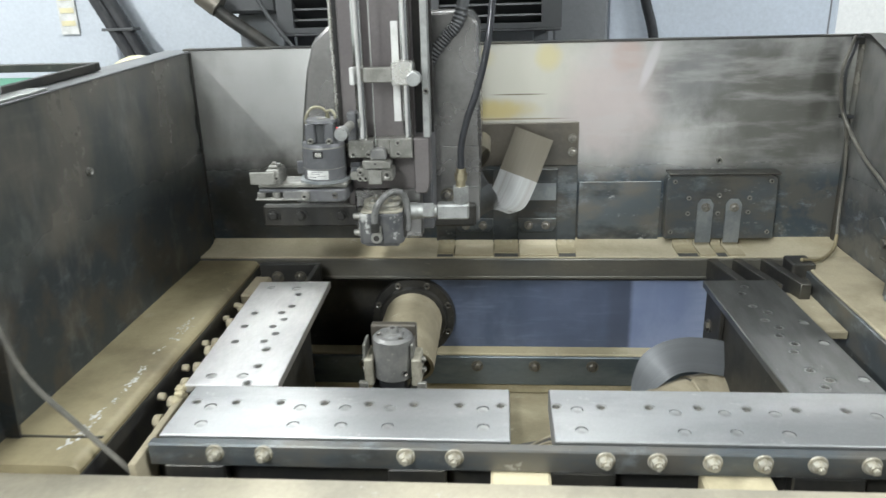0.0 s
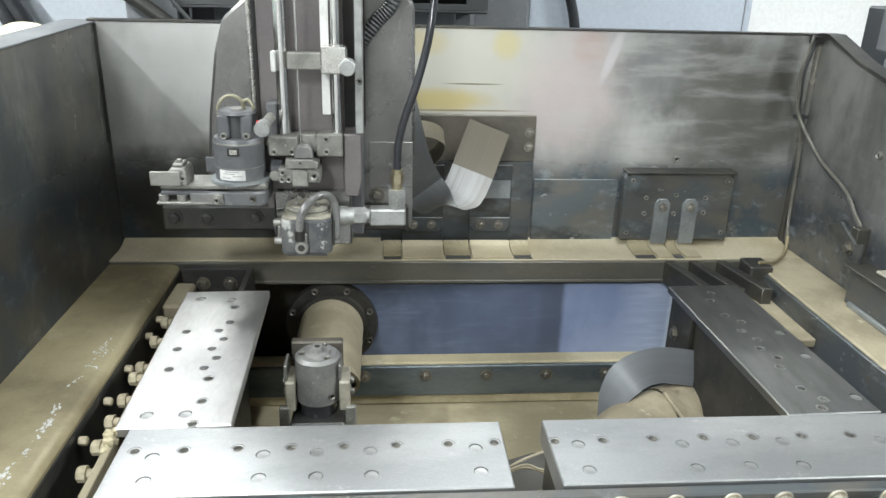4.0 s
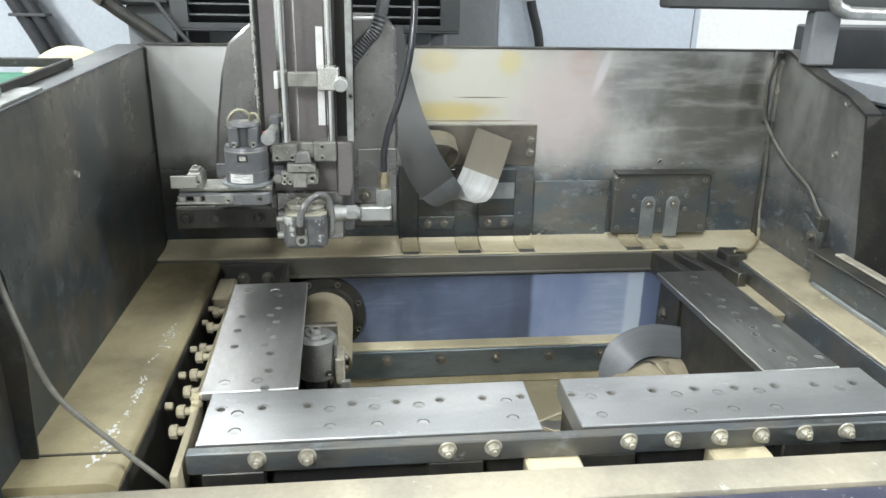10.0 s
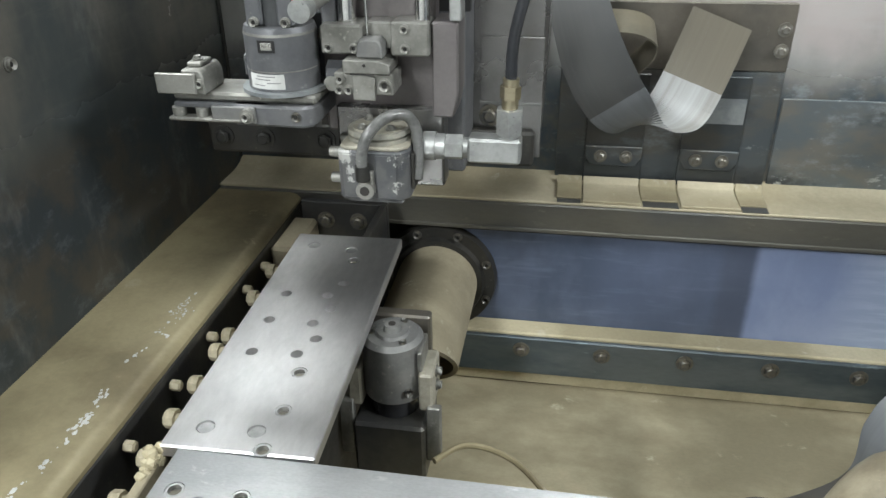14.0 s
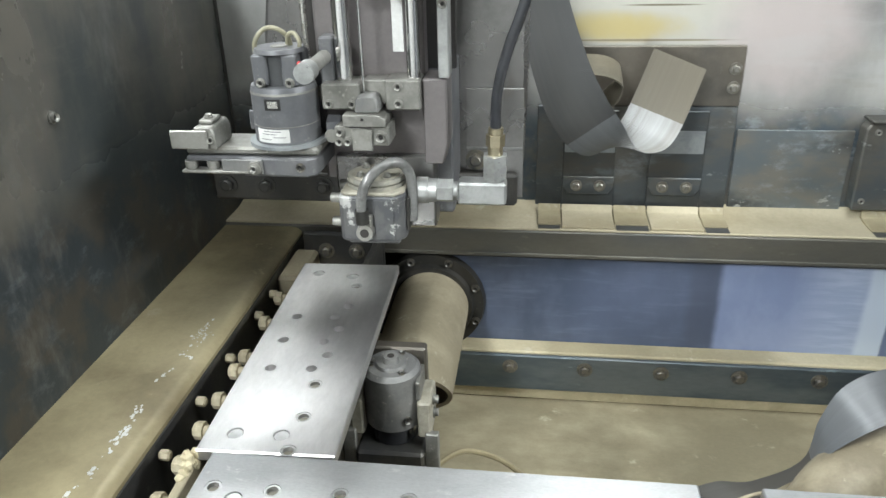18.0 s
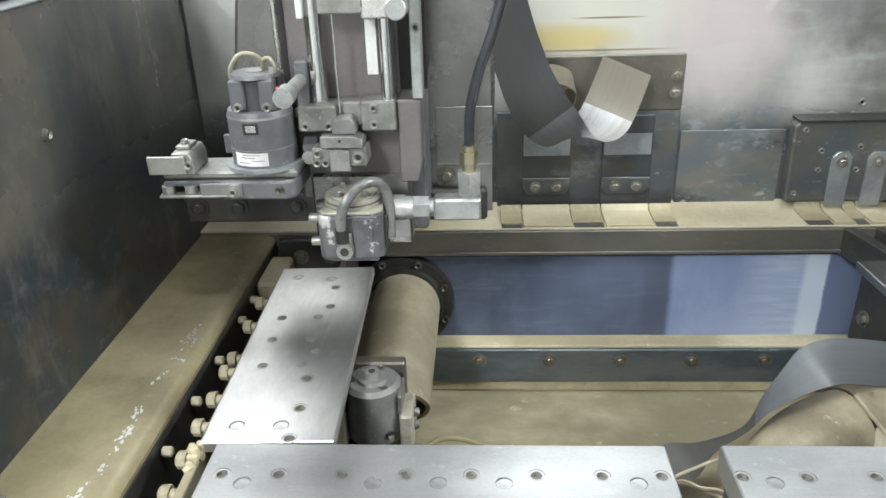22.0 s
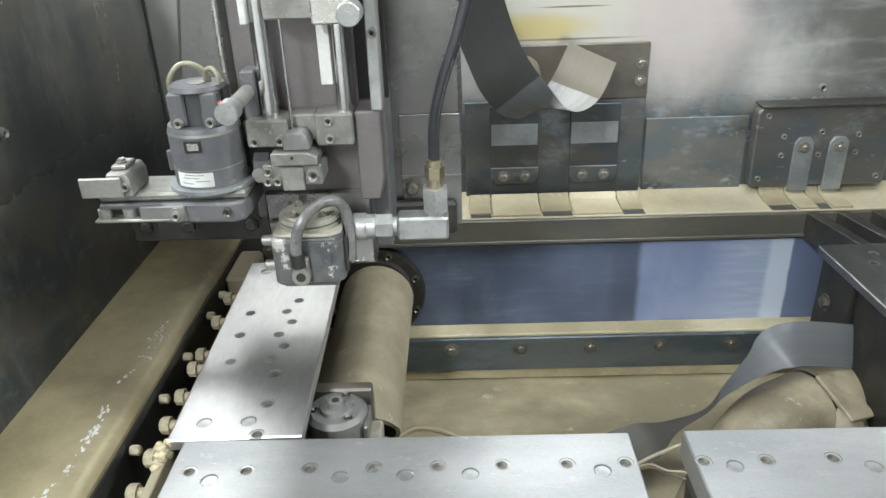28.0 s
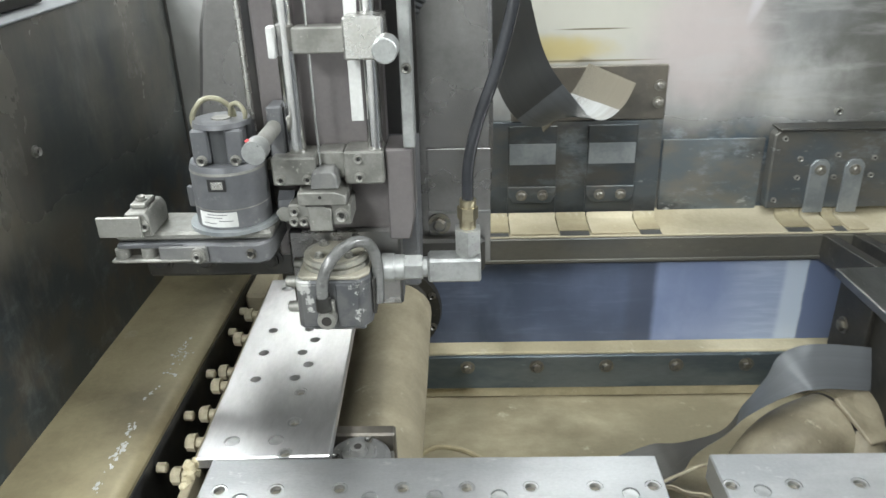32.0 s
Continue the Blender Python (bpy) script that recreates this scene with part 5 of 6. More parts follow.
def feed_motor():
    m = thing("feed_motor", (-0.142, 1.145, 1.13), "dark grey round feed motor on a wire cutter arm", "motor", RAM)
    cx, cy = -0.1440, 1.142
    bm = B()
    rod(bm, (cx, cy, 1.1495), (cx, cy, 1.192), 0.0282, seg=40)
    rod(bm, (cx, cy, 1.192), (cx, cy, 1.1965), 0.0282, 0.0268, seg=40)
    body = part("motor_body", bm, MAT_GREY, m)
    part("body_seam", rod(B(), (cx, cy, 1.1640), (cx, cy, 1.1648), 0.0284, seg=40), MAT_CLAMP, body)
    part("body_rim", rod(B(), (cx, cy, 1.1905), (cx, cy, 1.1925), 0.02845, 0.0281, seg=40), MAT_CLAMP, body, "dusty rim")
    part("base_flange", rod(B(), (cx, cy, 1.1462), (cx, cy, 1.1493), 0.0335, seg=44), MAT_STRAP, m, "thin dusty flange")
    for k in range(4):
        a = math.radians(45 + 90 * k)
        x, y = cx + 0.0175 * math.cos(a), cy + 0.0175 * math.sin(a)
        part("top_lug", box(B(), x - 0.0065, x + 0.0065, y - 0.0065, y + 0.0065, 1.1967, 1.2225, 0.0015), MAT_GREY, m)
        put("small_screw", CAP4, m, pose(x, y - 0.0065, 1.200, *FACE_FRONT))
    part("rotor_housing", rod(B(), (cx, cy, 1.1966), (cx, cy, 1.2215), 0.0165, seg=28), MAT_BOX, m)
    part("top_cap", rod(B(), (cx, cy, 1.2227), (cx, cy, 1.2262), 0.0215, 0.0205, seg=32), MAT_GREY, m)
    part("cap_centre", rod(B(), (cx, cy, 1.2262), (cx, cy, 1.2272), 0.007, seg=20), MAT_CLAMP, m)
    part("wire_loop", tube(B(), [(cx - 0.0195, cy - 0.002, 1.217), (cx - 0.020, cy - 0.002, 1.229), (cx - 0.012, cy, 1.2395), (cx - 0.001, cy, 1.2405), (cx + 0.007, cy + 0.004, 1.233), (cx + 0.008, cy + 0.006, 1.224)], 0.0020, 10), MAT_WIRE, m, "olive bent wire tube")
    part("wire_loop", tube(B(), [(cx + 0.017, cy - 0.002, 1.222), (cx + 0.0185, cy - 0.002, 1.230), (cx + 0.014, cy, 1.2365), (cx + 0.008, cy + 0.002, 1.235), (cx + 0.006, cy + 0.004, 1.227)], 0.0018, 10), MAT_WIRE, m, "olive bent wire tube")
    lab = B()
    n = 10
    quad = []
    for z in (1.1515, 1.163):
        quad.append([lab.verts.new((cx + 0.0286 * math.sin(math.radians(-42 + 62 * k / n)), cy - 0.0286 * math.cos(math.radians(-42 + 62 * k / n)), z)) for k in range(n + 1)])
    for k in range(n):
        lab.faces.new((quad[0][k], quad[0][k + 1], quad[1][k + 1], quad[1][k]))
    label = part("rating_label", lab, MAT_LABEL, m, "small white rating label")
    for z, a0, a1 in ((1.1608, -26, 6), (1.1585, -30, -2), (1.1560, -8, 14), (1.1540, -34, -12)):
        ln = B()
        lo = [ln.verts.new((cx + 0.02875 * math.sin(math.radians(a0 + (a1 - a0) * k / 5)), cy - 0.02875 * math.cos(math.radians(a0 + (a1 - a0) * k / 5)), z)) for k in range(6)]
        hi = [ln.verts.new((v.co.x, v.co.y, z + 0.0007)) for v in lo]
        for k in range(5):
            ln.faces.new((lo[k], lo[k + 1], hi[k + 1], hi[k]))
        part("print_bar", ln, MAT_INK, label)
    part("body_clip", box(B(), cx - 0.006, cx + 0.003, cy - 0.0292, cy - 0.026, 1.181, 1.187, 0.0005), MAT_STEEL, m, "small bright clip in a dark slot")
    part("clip_slot", box(B(), cx - 0.008, cx + 0.005, cy - 0.0288, cy - 0.026, 1.1795, 1.1885), MAT_SOCKET, m)
    # arm with jaws
    part("arm_plate", box(B(), -0.230, -0.112, 1.118, 1.160, 1.1390, 1.146, 0.002), MAT_CLAMP, m, "dull steel arm plate")
    part("arm_block", prism(B(), [(-0.180, 1.114), (-0.122, 1.112), (-0.114, 1.118), (-0.113, 1.130), (-0.113, 1.172), (-0.180, 1.172)], "z", 1.1215, 1.1385, 0.002), MAT_GREY, m)
    put("tiny_screw", CAP4D, m, pose(-0.127, 1.112, 1.131, *FACE_FRONT))
    part("jaw_carrier", box(B(), -0.196, -0.160, 1.1105, 1.1135, 1.1245, 1.1375, 0.0008), MAT_GREYDUST, m)
    part("lower_jaw", box(B(), -0.233, -0.172, 1.110, 1.121, 1.1245, 1.1275, 0.001), MAT_CLAMP, m)
    part("mid_jaw", box(B(), -0.229, -0.152, 1.115, 1.128, 1.1340, 1.1385, 0.001), MAT_GREY, m)
    for x in (-0.226, -0.206):
        part("roller", rod(B(), (x, 1.117, 1.1276), (x, 1.117, 1.1345), 0.0055, seg=16), MAT_CLAMP, m)
    piv = part("pivot", rod(B(), (-0.166, 1.114, 1.1310), (-0.166, 1.107, 1.1310), 0.0058, seg=18), MAT_CLAMP, m)
    put("small_screw", CAP4, piv, pose(-0.166, 1.107, 1.1310, *FACE_FRONT))
    part("tip_plate", box(B(), -0.236, -0.2035, 1.106, 1.109, 1.1475, 1.1635, 0.0008), MAT_CLAMP, m, "bent steel tip plate")
    br = part("tip_bracket", prism(B(), [(-0.216, 1.1462), (-0.198, 1.1462), (-0.198, 1.160), (-0.201, 1.1655), (-0.216, 1.1655)], "y", 1.110, 1.146, 0.0012), MAT_CLAMP, m)
    part("tip_cap", box(B(), -0.214, -0.202, 1.118, 1.138, 1.1657, 1.1695, 0.001), MAT_CLAMP, br)
    put("small_screw", CAP4, br, pose(-0.208, 1.126, 1.1695))
    put("small_screw", CAP4, br, pose(-0.2015, 1.110, 1.155, *FACE_FRONT))
    part("back_strap", box(B(), -0.190, -0.150, 1.170, 1.174, 1.146, 1.164, 0.001), MAT_GREY, m)
    part("index_pin", rod(B(), (-0.108, 1.165, 1.2165), (-0.1095, 1.108, 1.2145), 0.0058, seg=20), MAT_CLAMP, m, "dull steel index pin")
    knob = part("pin_knob", rod(B(), (-0.1096, 1.1075, 1.2144), (-0.110, 1.094, 1.2138), 0.0083, seg=24), MAT_ZINC, m, "bright pin knob")
    part("red_dot", rod(B(), (-0.1145, 1.100, 1.2203), (-0.1150, 1.0995, 1.2215), 0.0016, seg=10), MAT_RED, knob)
    part("pin_arm", box(B(), -0.113, -0.101, 1.150, 1.172, 1.175, 1.232, 0.0015), MAT_GREY, m)
    part("rear_post", box(B(), -0.170, -0.115, 1.172, 1.238, 1.13, 1.20, 0.002), MAT_BOX, m)


feed_motor()


# ---- behind the tank ----
def background():
    c = thing("machine_column", (0.0, 1.75, 0.0), "dark grey machine column with a louvred box", "machine column")
    part("column_body", box(B(), -0.36, 0.20, 1.83, 2.2, 0.0, 1.78, 0.01), MAT_PILLAR, c)
    part("grey_panel", box(B(), -0.30, 0.158, 1.79, 1.8295, 0.9, 1.32, 0.003), MAT_TANKOUT, c)
    part("side_panel", box(B(), -0.445, -0.352, 1.74, 1.82, 0.6, 1.345, 0.003), MAT_PILLAR, c)
    part("upper_shroud", box(B(), -0.485, -0.352, 1.70, 1.82, 1.3455, 1.7, 0.006), MAT_BOX, c)
    lb = part("louvre_box", box(B(), -0.35, 0.206, 1.69, 1.825, 1.300, 1.306, 0.002), MAT_BOX, c)
    for x0, x1 in ((-0.35, -0.318), (0.168, 0.206)):
        part("louvre_box_side", box(B(), x0, x1, 1.69, 1.825, 1.3062, 1.75), MAT_BOX, c)
    part("louvre_back", box(B(), -0.318, 0.168, 1.78, 1.825, 1.3062, 1.75), MAT_SOCKET, c)
    part("louvre_frame", box(B(), -0.318, 0.168, 1.69, 1.705, 1.3062, 1.316), MAT_BOX, c)
    part("louvre_mullion", box(B(), -0.10, -0.03, 1.69, 1.705, 1.3162, 1.75), MAT_BOX, c)
    for k in range(12):
        z = 1.322 + 0.020 * k
        part("louvre", box(B(), -0.318, 0.168, 1.695, 1.735, z, z + 0.004, 0.0, Matrix.Translation((0, 1.71, z)) @ pose(0, 0, 0, -28) @ Matrix.Translation((0, -1.71, -z))), MAT_BOX, lb)
    p = thing("grey_pillar", (0.27, 2.0, 0.0), "dark grey painted machine pillar", "pillar")
    part("pillar_body", box(B(), 0.206, 0.327, 1.93, 2.3, 0.0, 1.8, 0.006), MAT_PILLAR, p)
    part("pillar_foot", box(B(), 0.20, 0.335, 1.925, 2.31, 0.0, 0.06, 0.004), MAT_BOX, p)
    k = thing("control_cabinet", (0.6, 2.2, 0.0), "pale blue grey control cabinet with a cable", "cabinet")
    part("cabinet_body", box(B(), 0.330, 0.850, 2.0, 2.6, 0.0, 2.1, 0.008), MAT_LIGHTGREY, k)
    part("door", box(B(), 0.335, 0.824, 1.985, 1.9998, 0.1, 2.05, 0.004), MAT_LIGHTGREY, k)
    part("door_seam", box(B(), 0.826, 0.831, 1.9972, 1.9999, 0.1, 2.05), MAT_PILLAR, k)
    part("cable", tube(B(), [(0.40, 1.965, 1.60), (0.405, 1.965, 1.46), (0.410, 1.965, 1.36), (0.436, 1.965, 1.26), (0.445, 1.965, 1.1)], 0.0115, 12), MAT_HOSE, k, "black cable on the cabinet")
    part("cable_gland", rod(B(), (0.409, 1.965, 1.36), (0.405, 1.965, 1.385), 0.015, seg=14), MAT_LABEL, k)
    l = thing("control_cabinet", (-0.95, 2.3, 0.0), "white control cabinet with two doors and a notice", "cabinet")
    part("cabinet_body", box(B(), -1.7, -0.455, 2.05, 2.6, 0.0, 1.8, 0.008), MAT_WHITECAB, l)
    part("door", box(B(), -1.68, -0.86, 2.035, 2.0498, 0.1, 1.77, 0.004), MAT_WHITECAB, l)
    part("door", box(B(), -0.85, -0.475, 2.035, 2.0498, 0.1, 1.77, 0.004), MAT_WHITECAB, l)
    n = part("notice", box(B(), -0.995, -0.95, 2.030, 2.0348, 1.30, 1.42), MAT_LABEL, l, "white notice sheet")
    for z in (1.32, 1.35, 1.38):
        part("print_bar", box(B(), -0.99, -0.955, 2.0288, 2.0298, z, z + 0.012), MAT_YELLOWTUBE, n)
    q = thing("hose_bundle", (-0.6, 1.98, 0.0), "black ribbed hoses strapped together", "hose", TABLE)
    for dx in (0.0, 0.031):
        part("hose", tube(B(), [(-1.02 + dx, 1.98, 1.86), (-0.875 + dx, 1.98, 1.57), (-0.745 + dx, 1.98, 1.3116), (-0.708 + dx, 1.98, 1.234), (-0.655 + dx, 1.98, 1.11), (-0.59 + dx, 1.98, 0.96)], 0.0162, 12, 24, 0.03), MAT_HOSE, q)
    part("strap", box(B(), -0.768, -0.690, 1.960, 2.0, 1.308, 1.3145, 0.001), MAT_BOX, q)
    part("stub_base", rod(B(), (-0.575, 1.98, 0.0), (-0.575, 1.98, 0.97), 0.045, seg=14), MAT_BOX, q)
    y = thing("yellow_tube", (-0.64, 1.66, 0.0), "pale yellow bent plastic tube with a white cuff", "tube", TABLE)
    part("tube_body", tube(B(), [(-0.640, 1.66, 0.000), (-0.640, 1.66, 1.000), (-0.626, 1.66, 1.180), (-0.596, 1.66, 1.225), (-0.560, 1.66, 1.248), (-0.523, 1.66, 1.248), (-0.498, 1.66, 1.233)], 0.023, 18), MAT_YELLOWTUBE, y)
    part("cuff", tube(B(), [(-0.505, 1.66, 1.240), (-0.490, 1.66, 1.221), (-0.481, 1.66, 1.180), (-0.479, 1.66, 1.093)], 0.0246, 18), MAT_LABEL, y, "white cuff")
    h = thing("overhead_cable", (-0.4, 1.7, 1.3), "thick black cables running down behind the tank", "cable")
    part("cable", tube(B(), [(-0.56, 1.66, 1.46), (-0.495, 1.66, 1.390), (-0.445, 1.66, 1.345), (-0.375, 1.66, 1.295), (-0.31, 1.66, 1.245), (-0.25, 1.70, 1.19)], 0.0125, 14), MAT_SHADEBLACK, h)
    part("cable", tube(B(), [(-0.42, 1.675, 1.46), (-0.385, 1.675, 1.38), (-0.345, 1.675, 1.315), (-0.31, 1.68, 1.27)], 0.004, 12), MAT_BOX, h)
    part("cable_end", rod(B(), (-0.485, 1.66, 1.386), (-0.452, 1.66, 1.360), 0.022, seg=16), MAT_BROWNED, h)
    g = thing("green_tray", (-0.75, 1.05, 0.0), "dark cabinet with a green tray on top beside the tank", "tray", TABLE)
    part("cabinet_body", box(B(), -1.0, -0.4045, 0.75, 1.22, 0.0, 1.262, 0.003), MAT_BOX, g)
    part("tray_rim", box(B(), -1.0, -0.378, 1.198, 1.209, 1.2870, 1.2980, 0.001), MAT_SHADEBLACK, g)
    part("tray_rim", prism(B(), [(0.75, 1.2743), (1.1975, 1.2868), (1.1975, 1.2975), (0.75, 1.2845)], "x", -0.384, -0.378, 0.001), MAT_SHADEBLACK, g)
    part("green_top", prism(B(), [(0.76, 1.2625), (1.1975, 1.2625), (1.1975, 1.2800), (0.76, 1.2690)], "x", -0.98, -0.4045), MAT_GREENTRAY, g, "glossy green tray")
    part("tray_flange", prism(B(), [(0.76, 1.2746), (1.1975, 1.2868), (1.1975, 1.2880), (0.76, 1.2758)], "x", -0.4044, -0.3842), MAT_SHADEBLACK, g)
    f = thing("pipe_fitting", (-0.38, 0.98, 1.28), "flat zinc plate with a pipe fitting resting on the tank's lip", "fitting", TABLE)
    part("fitting_plate", prism(B(), [(0.93, 1.2784), (1.035, 1.2813), (1.035, 1.2843), (0.93, 1.2814)], "x", -0.399, -0.352, 0.0006), MAT_ZINC, f)
    part("fitting_body", tube(B(), [(-0.398, 0.995, 1.292), (-0.380, 0.980, 1.2895), (-0.372, 0.965, 1.288)], 0.007, 14), MAT_ZINC, f)
    part("fitting_knob", rod(B(), (-0.385, 0.985, 1.296), (-0.385, 0.985, 1.301), 0.008, seg=16), MAT_ZINC, f)
    # dark pendant arm and tray at the right
    a = thing("pendant_arm", (1.05, 1.3, 0.0), "dark grey pendant arm with a pale tray beside the tank", "machine arm")
    part("post", box(B(), 0.85, 1.25, 1.0, 1.49, 0.0, 1.225, 0.006), MAT_BOX, a)
    part("tray", box(B(), 0.835, 1.3, 0.98, 1.49, 1.2255, 1.262, 0.006), MAT_TANKOUT, a, "pale grey tray")
    part("back_box", box(B(), 0.862, 1.3, 1.492, 1.60, 1.0, 1.335, 0.004), MAT_BOX, a)
    part("upper_bar", box(B(), 0.498, 1.3, 1.362, 1.405, 1.367, 1.400, 0.004), MAT_BOX, a)
    part("bar_top", box(B(), 0.498, 1.3, 1.362, 1.42, 1.4005, 1.418, 0.004), MAT_TANKOUT, a)
    part("hanger", box(B(), 0.752, 0.80, 1.364, 1.392, 1.279, 1.3665, 0.003), MAT_PILLAR, a)
    part("bar_rail", tube(B(), [(0.768, 1.348, 1.41), (0.770, 1.348, 1.384), (0.788, 1.348, 1.369), (0.85, 1.348, 1.364), (1.3, 1.348, 1.361)], 0.0105, 14), MAT_ZINC, a, "dull bent handrail")


background()


# ---- cables and loose things in the tank ----
def cables():
    w = thing("sensor_cable", (0.74, 1.40, 0.95), "grey sensor cables tied down the tank's corner", "cable", TABLE)
    part("cable", tube(B(), [(0.735, 1.447, 1.294), (0.722, 1.430, 1.277), (0.712, 1.424, 1.245), (0.717, 1.428, 1.210), (0.730, 1.436, 1.17), (0.743, 1.381, 1.117), (0.745, 1.301, 1.087), (0.745, 1.268, 1.062), (0.745, 1.248, 1.049)], 0.0027, 10, 10), MAT_GREYHOSE, w)
    part("cable", tube(B(), [(0.742, 1.449, 1.294), (0.730, 1.434, 1.275), (0.720, 1.428, 1.243), (0.724, 1.432, 1.208), (0.736, 1.441, 1.165), (0.747, 1.384, 1.110), (0.747, 1.305, 1.080), (0.747, 1.27, 1.055), (0.747, 1.252, 1.042)], 0.0024, 10, 10), MAT_BOX, w)
    part("cable", tube(B(), [(0.733, 1.438, 1.17), (0.744, 1.442, 1.12), (0.747, 1.440, 1.06), (0.744, 1.432, 1.005), (0.737, 1.412, 0.975)], 0.0026, 10), MAT_GREYHOSE, w)
    part("cable", tube(B(), [(0.737, 1.412, 0.975), (0.722, 1.386, 0.958), (0.69, 1.355, 0.953), (0.652, 1.332, 0.961)], 0.0028, 10), MAT_SHELF, w, "tan cable on the shelf")
    part("cable_clip", box(B(), 0.732, 0.748, 1.440, 1.4545, 1.282, 1.2925, 0.001), MAT_SHADEBLACK, w)
    part("cable_tie", box(B(), 0.728, 0.746, 1.436, 1.450, 1.166, 1.171), MAT_HOSE, w)
    b = thing("side_trough", (0.74, 1.05, 0.948), "dark scaled steel trough along the side shelf", "trough", TABLE)
    part("trough_wall", box(B(), 0.722, 0.727, 0.80, 1.215, 0.9485, 1.002, 0.001), MAT_SCALE, b)
    part("trough_end", box(B(), 0.727, 0.7515, 1.205, 1.215, 0.9485, 1.002, 0.001), MAT_SCALE, b)
    part("trough_lip", box(B(), 0.712, 0.7515, 0.80, 1.222, 1.0022, 1.0055, 0.001), MAT_DARK, b)
    part("lip_bar", box(B(), 0.735, 0.7515, 1.06, 1.185, 1.0057, 1.010, 0.002), MAT_PALEDUST, b, "rusty tan bar")
    part("drip_edge", box(B(), 0.716, 0.7218, 0.80, 1.20, 0.9485, 0.956, 0.001), MAT_STRAP, b)
    br = part("torn_bracket", prism(B(), [(1.215, 1.0), (1.285, 1.02), (1.30, 1.035), (1.27, 1.05), (1.23, 1.03), (1.215, 1.035)], "x", 0.728, 0.733, 0.0005), MAT_SCALE, b)
    part("bracket_plate", box(B(), 0.733, 0.7518, 1.235, 1.25, 1.01, 1.05, 0.001), MAT_DARK, br)
    put("hex_bolt", HEXD, b, pose(0.7285, 1.24, 1.02, *FACE_LEFT))
    f = thing("thin_hose", (-0.3, 0.85, 0.9), "thin grey hose hanging over the side sheet", "hose", TABLE)
    part("hose", tube(B(), [(-0.385, 0.83, 1.300), (-0.352, 0.83, 1.299), (-0.344, 0.83, 1.25), (-0.338, 0.83, 1.15), (-0.319, 0.82, 1.083), (-0.300, 0.82, 1.022), (-0.255, 0.82, 0.966), (-0.204, 0.812, 0.917), (-0.19, 0.81, 0.90)], 0.0030, 10), MAT_GREYHOSE, f)
    c = thing("floor_cable", (0.02, 1.05, 0.70), "thin tan cable lying on the tank floor", "cable", TABLE)
    part("cable", tube(B(), [(-0.03, 1.09, 0.81), (0.00, 1.12, 0.806), (0.05, 1.12, 0.785), (0.10, 1.08, 0.745), (0.125, 1.00, 0.71), (0.13, 0.95, 0.699)], 0.0032, 8), MAT_SHELF, c)
    e = thing("drain_pipe", (0.42, 1.20, 0.70), "tan sludged drain elbow on the tank floor", "pipe", TABLE)
    part("elbow", tube(B(), [(0.30, 1.03, 0.690), (0.34, 1.075, 0.745), (0.39, 1.12, 0.786), (0.45, 1.15, 0.795), (0.50, 1.17, 0.790)], 0.047, 28), MAT_ELBOW, e)
    part("cuff_groove", tube(B(), [(0.4475, 1.149, 0.7945), (0.4505, 1.150, 0.7945)], 0.0482, 28), MAT_SHADEBLACK, e)
    cuff = part("cuff", tube(B(), [(0.452, 1.151, 0.7945), (0.465, 1.157, 0.794), (0.478, 1.162, 0.793), (0.498, 1.170, 0.790)], 0.0498, 28), MAT_ELBOW, e, "thick tan cuff")
    flap = B()
    box(flap, -0.021, 0.021, -0.030, 0.030, -0.0025, 0.0025, 0.0012, pose(0.474, 1.128, 0.832, 24, 12, 28))
    part("flap", flap, MAT_ELBOW, cuff, "folded tan flap on the cuff")
    fold = strip(B(), [(0.455, 1.108, 0.808), (0.470, 1.098, 0.812), (0.484, 1.096, 0.802), (0.496, 1.104, 0.790)], [(0.006, 0.020, 0.030), (0.004, 0.026, 0.034), (0.004, 0.028, 0.030), (0.004, 0.026, 0.024)], 0.004, 6)
    part("fold", fold, MAT_ELBOW, cuff)
    part("cloth_heap", box(B(), 0.30, 0.40, 1.02, 1.10, 0.696, 0.71, 0.006), MAT_DUST, e)
    g = thing("sensor_lead", (0.26, 1.07, 0.70), "thin tan leads crossing the pit below the belt", "cable", TABLE)
    for pts in ([(0.14, 1.02, 0.765), (0.20, 1.045, 0.79), (0.232, 1.062, 0.80), (0.263, 1.080, 0.80), (0.294, 1.099, 0.795), (0.33, 1.13, 0.76), (0.36, 1.15, 0.70)],
                [(0.14, 1.03, 0.75), (0.20, 1.06, 0.775), (0.243, 1.071, 0.79), (0.265, 1.062, 0.79), (0.292, 1.057, 0.785), (0.33, 1.03, 0.75), (0.36, 1.0, 0.698)],
                [(0.15, 1.04, 0.75), (0.21, 1.07, 0.77), (0.245, 1.076, 0.782), (0.27, 1.066, 0.782), (0.30, 1.05, 0.775), (0.335, 1.02, 0.74), (0.365, 0.99, 0.698)]):
        part("lead", tube(B(), pts, 0.0017, 10), MAT_ELBOW, g)


cables()

# ---- flat belts, in short rigid links that follow the ram ----
# centre line and width vector from the bracket to the ram, in the tank's plan: ram back, ram forward, table at its start
BELT_WIDE = [(0.064, 0.0, -0.012), (0.060, -0.014, -0.010), (0.054, -0.030, 0.002), (0.050, -0.012, 0.022), (0.052, 0.010, 0.022), (0.055, 0.028, 0.010), (0.055, 0.035, 0.0), (0.055, 0.035, 0.0)]
